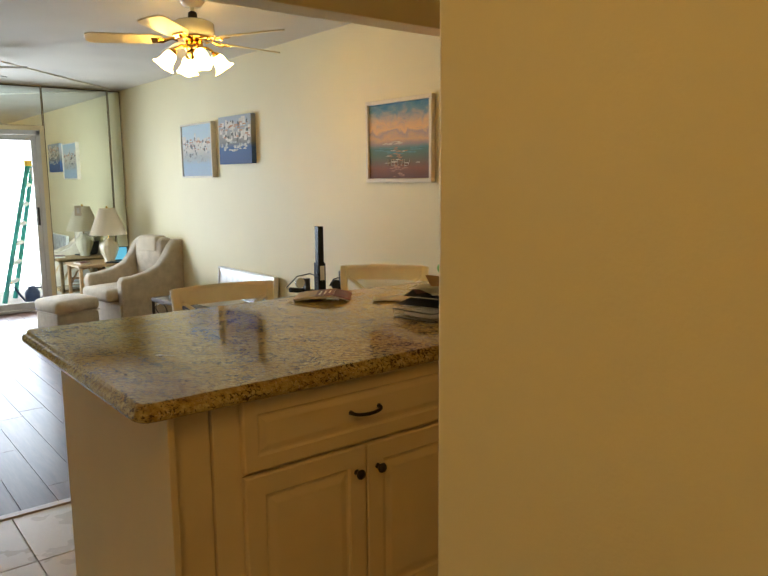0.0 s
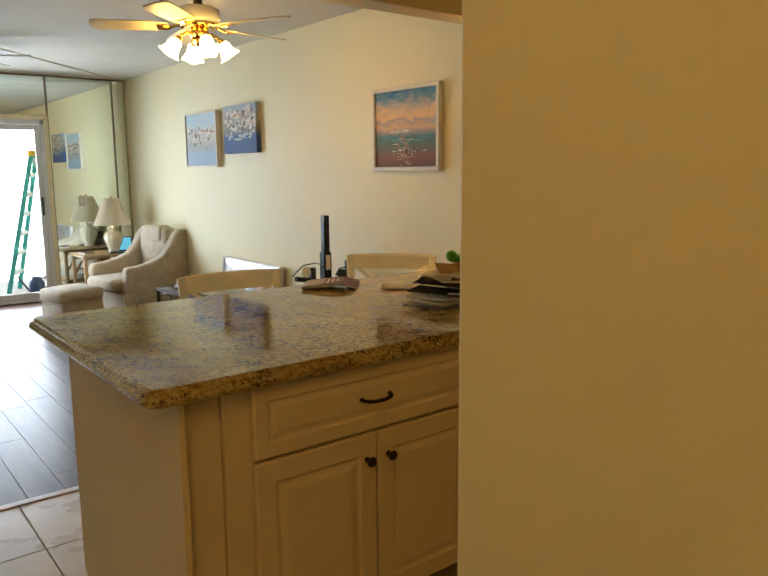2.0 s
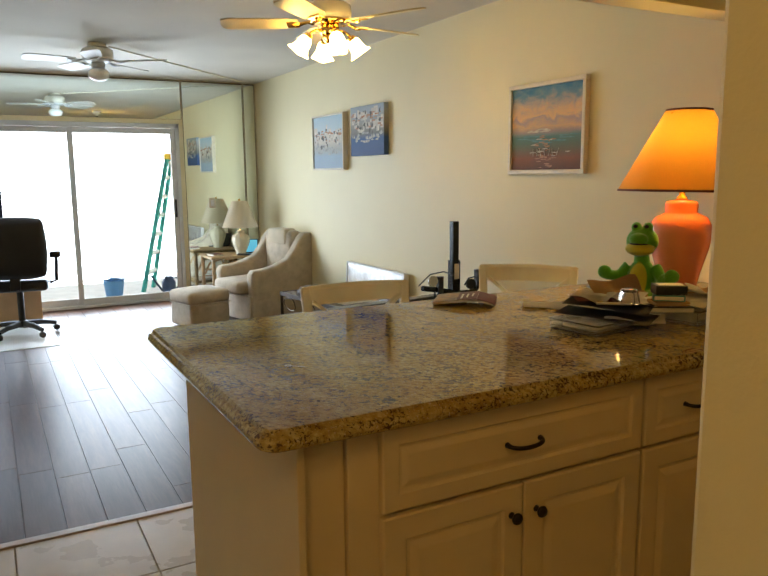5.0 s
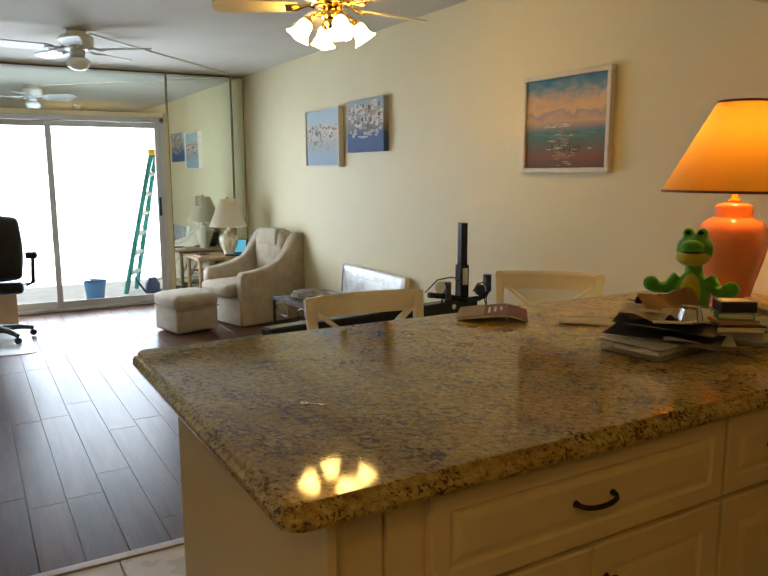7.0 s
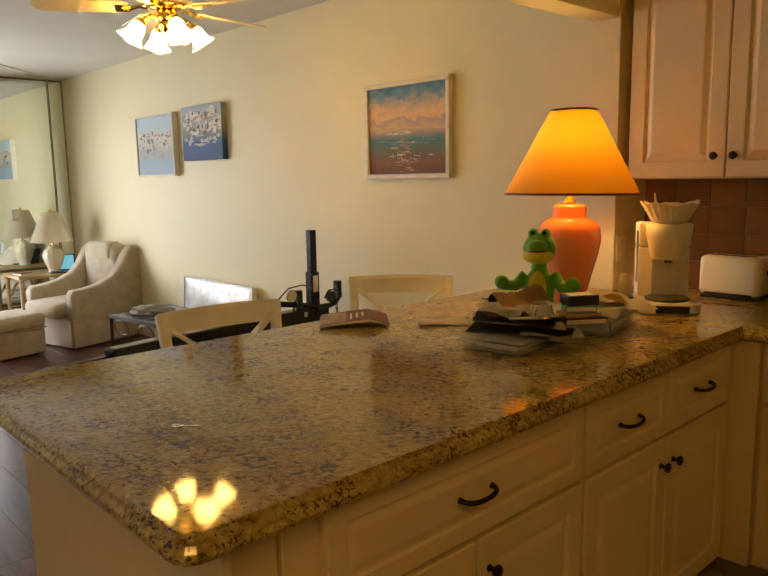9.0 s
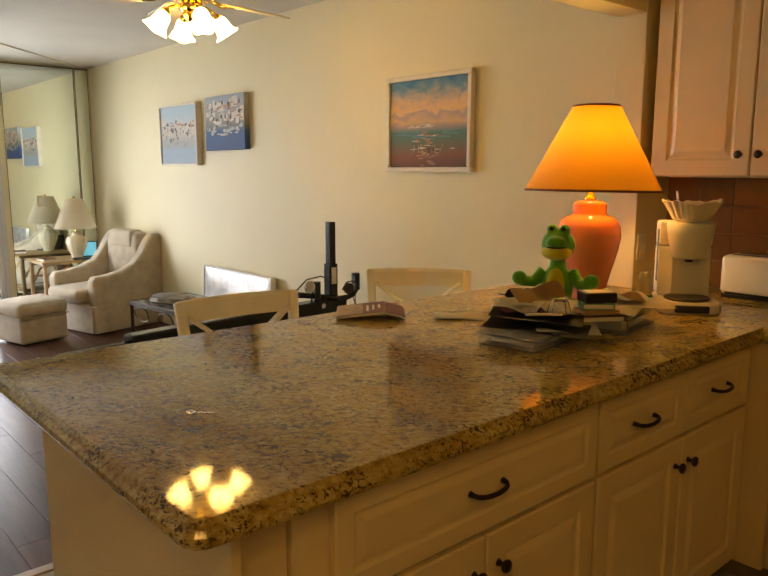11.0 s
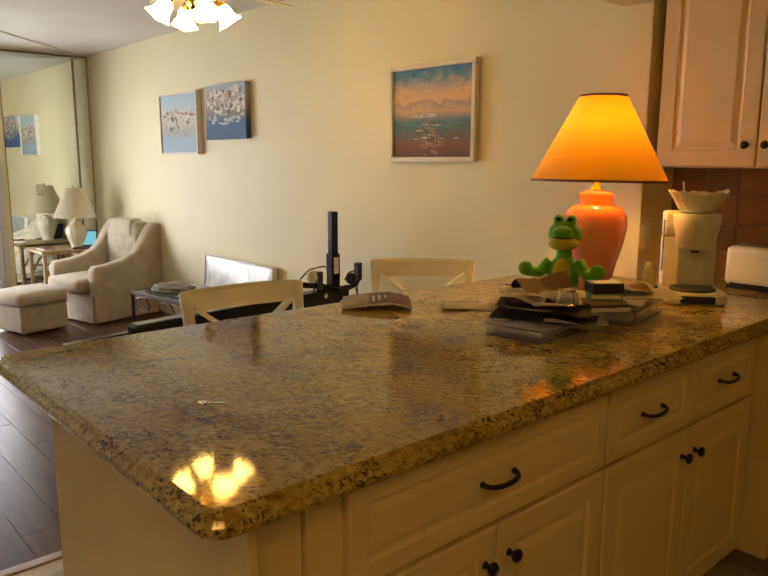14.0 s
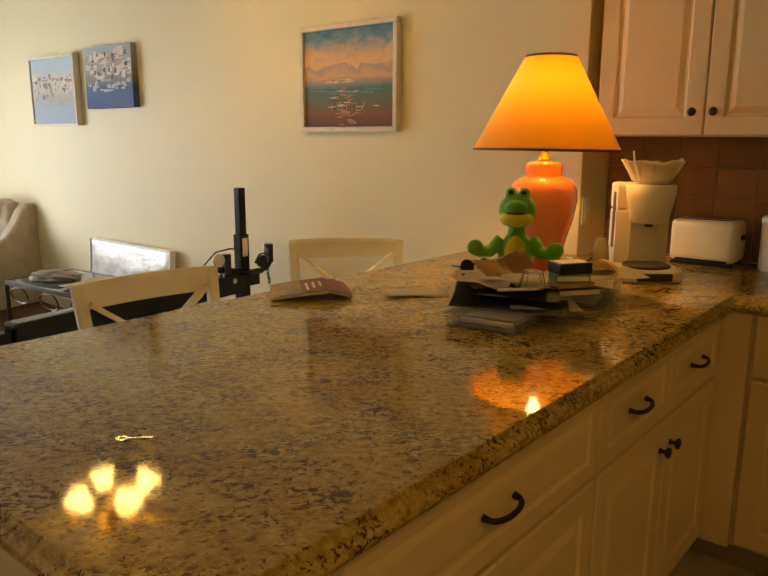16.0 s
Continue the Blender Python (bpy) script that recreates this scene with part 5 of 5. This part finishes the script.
lid = part("lid", box((-.11, -.006, 0), (.11, .006, .16), .003), M_BLACK, lp, m=pose(0, .122, .012, -16, 0, 0))
part("screen", box((-.1, -.0075, .012), (.1, -.0062, .15)), M_SCREEN, lid, "glowing blue-green screen")
bs = thing("book", 2.34, 8.33, .5365, "thin pale book lying on the rattan table", "book", turn=10)
part("pages", box((-.055, -.08, .0), (.055, .08, .018), .001, 1), M_PAPER, bs)
part("cover", box((-.058, -.083, .0185), (.058, .083, .0205)), M_MAROON, bs)
for k, nm in enumerate((M_KRAFT, M_PAPER, M_CARD)):
    bs = thing("basket_book", 2.53, 8.40, .1785 + k * .034, "book stacked on the rattan table's lower shelf", "book", "books on the lower shelf", k * 9)
    part("pages", box((-.1, -.075, .003), (.1, .075, .03), .002, 1), M_PAPER, bs)
    part("cover", box((-.103, -.078, .0305), (.103, .078, .0335)), nm, bs)

# ---- desk corner ----
mt = tagged(link("chair_mat", slab([(-1.05, 7.0), (.62, 7.0), (.62, 8.35), (-1.05, 8.35)], [.04] * 4, [(0, .0005), (0, .004), (.006, .006)]), M_MAT), "white plastic floor mat under the office chair", "mat")
oc = thing("office_chair", .36, 7.63, .006, "black high-backed office chair on castors", "office chair", turn=-8)
part("column", tube([(0, 0, .09), (0, 0, .42)], .028, 14), M_BLACK, oc)
part("hub", lathe([(0, .07), (.05, .07), (.05, .12), (.03, .13), (0, .13)], 20), M_BLACK, oc)
for k in range(5):
    a = radians(20 + 72 * k)
    c_, s_ = math.cos(a), math.sin(a)
    lg = part("base_leg", tube([(.04 * c_, .04 * s_, .10), (.17 * c_, .17 * s_, .095), (.29 * c_, .29 * s_, .07)], [.03, .024, .018], 8), M_BLACK, oc)
    part("castor", lathe([(0, -.022), (.022, -.022), (.027, -.014), (.027, .014), (.022, .022), (0, .022)], 16), M_BLACK, lg, m=pose(.29 * c_, .29 * s_, .028, 90, 0, 90 * k + 20))
part("seat", soft_box((-.25, -.25, .42), (.25, .24, .52), .04, 3, .012), M_BLACK, oc, smooth=True)
part("backrest", soft_box((-.25, -.30, .55), (.25, -.20, 1.05), .045, 4, .02), M_BLACK, oc, smooth=True)
part("back_bracket", box((-.04, -.285, .44), (.04, -.252, .60), .006), M_BLACK, oc)
for s in (-1, 1):
    ar = part("armrest", soft_box((s * .32 - .045, -.16, .70), (s * .32 + .045, .16, .755), .018), M_BLACK, oc, smooth=True)
    part("arm_post", tube([(s * .25, 0, .46), (s * .31, 0, .48), (s * .32, 0, .70)], .016, 8), M_BLACK, ar)
cb = thing("cardboard_box", .28, 8.36, .0065, "brown cardboard box by the glass door", "box", turn=4)
part("body", box((-.27, -.17, 0), (.27, .17, .36), .004), M_CARD, cb)
part("flap", box((-.27, -.172, .3605), (-.002, .172, .364)), M_CARD, cb)
part("flap", box((.002, -.172, .3605), (.27, .172, .364)), M_CARD, cb)
part("tape", box((-.025, -.1725, .3642), (.025, .1725, .3648)), M_KRAFT, cb)


# ---- floor pieces ----
def piece(name, mesh_name, bm, material):
    me = bpy.data.meshes.new(mesh_name)
    bm.to_mesh(me)
    bm.free()
    me.materials.append(material)
    return me


rng = random.Random(21)
PW = .155
plank_meshes = {}
nrow = int((XP - .016 - XL) / PW) + 2
for i in range(nrow):
    x0 = XL + .085 + (i - 1) * PW
    x0, x1 = max(x0, XL), min(x0 + PW, XP - .016)
    y = YB + .022 - rng.uniform(0, 1.0)
    while y < YD - .012:
        y0, y1 = max(y, YB + .022), min(y + 1.2, YD - .012)
        y += 1.2
        if y1 - y0 < .05 or x1 - x0 < .02:
            continue
        key = (round(x1 - x0, 3), round(y1 - y0, 3))
        if key not in plank_meshes:
            plank_meshes[key] = piece("plank", "plank", box((.0006, .0006, -.012), (x1 - x0 - .0006, y1 - y0 - .0006, 0), .001, 1), M_PLANK)
        ob = new("plank", plank_meshes[key])
        ob.parent = floor_living
        ob.matrix_basis = pose(x0, y0, rng.uniform(-.0003, .0003))
TS = .455
tile_mesh = piece("tile", "tile", box((.002, .002, -.012), (TS - .002, TS - .002, 0), .002, 1), M_TILE)
cut_mesh = piece("tile", "tile", box((.002, .002, -.012), (TS - .002, YB - .027 - 2.945, 0), .002, 1), M_TILE)
for i in range(12):
    for j in range(14):
        x, y = -1.68 + i * TS, 2.945 + TS - (j + 1) * TS
        if x + TS > XK + .05 or y < -3.0:
            continue
        if j == 0:
            ob = new("tile", cut_mesh)
            ob.parent = floor_kitchen
            ob.matrix_basis = pose(x, y, 0)
            continue
        ob = new("tile", tile_mesh)
        ob.parent = floor_kitchen
        ob.matrix_basis = pose(x, y, rng.uniform(-.0004, .0004))

# brown tiles on the kitchen wall under the cupboards
splash = structure("trim_backsplash", (XK - .008, .62, ZT + .002), (XK - .001, YCOL - .005, ZU - .003), M_GROUT)
sw, sh = .1465, .1165
st = piece("tile", "splash_tile", box((-.012, .0015, .0015), (-.0045, sw - .0015, sh - .0015), .0015, 1), M_SPLASH)
for i in range(12):
    for j in range(4):
        ob = new("tile", st)
        ob.parent = splash
        ob.matrix_basis = pose(XK, YCOL - .005 - (i + 1) * sw, ZT + .003 + j * sh)
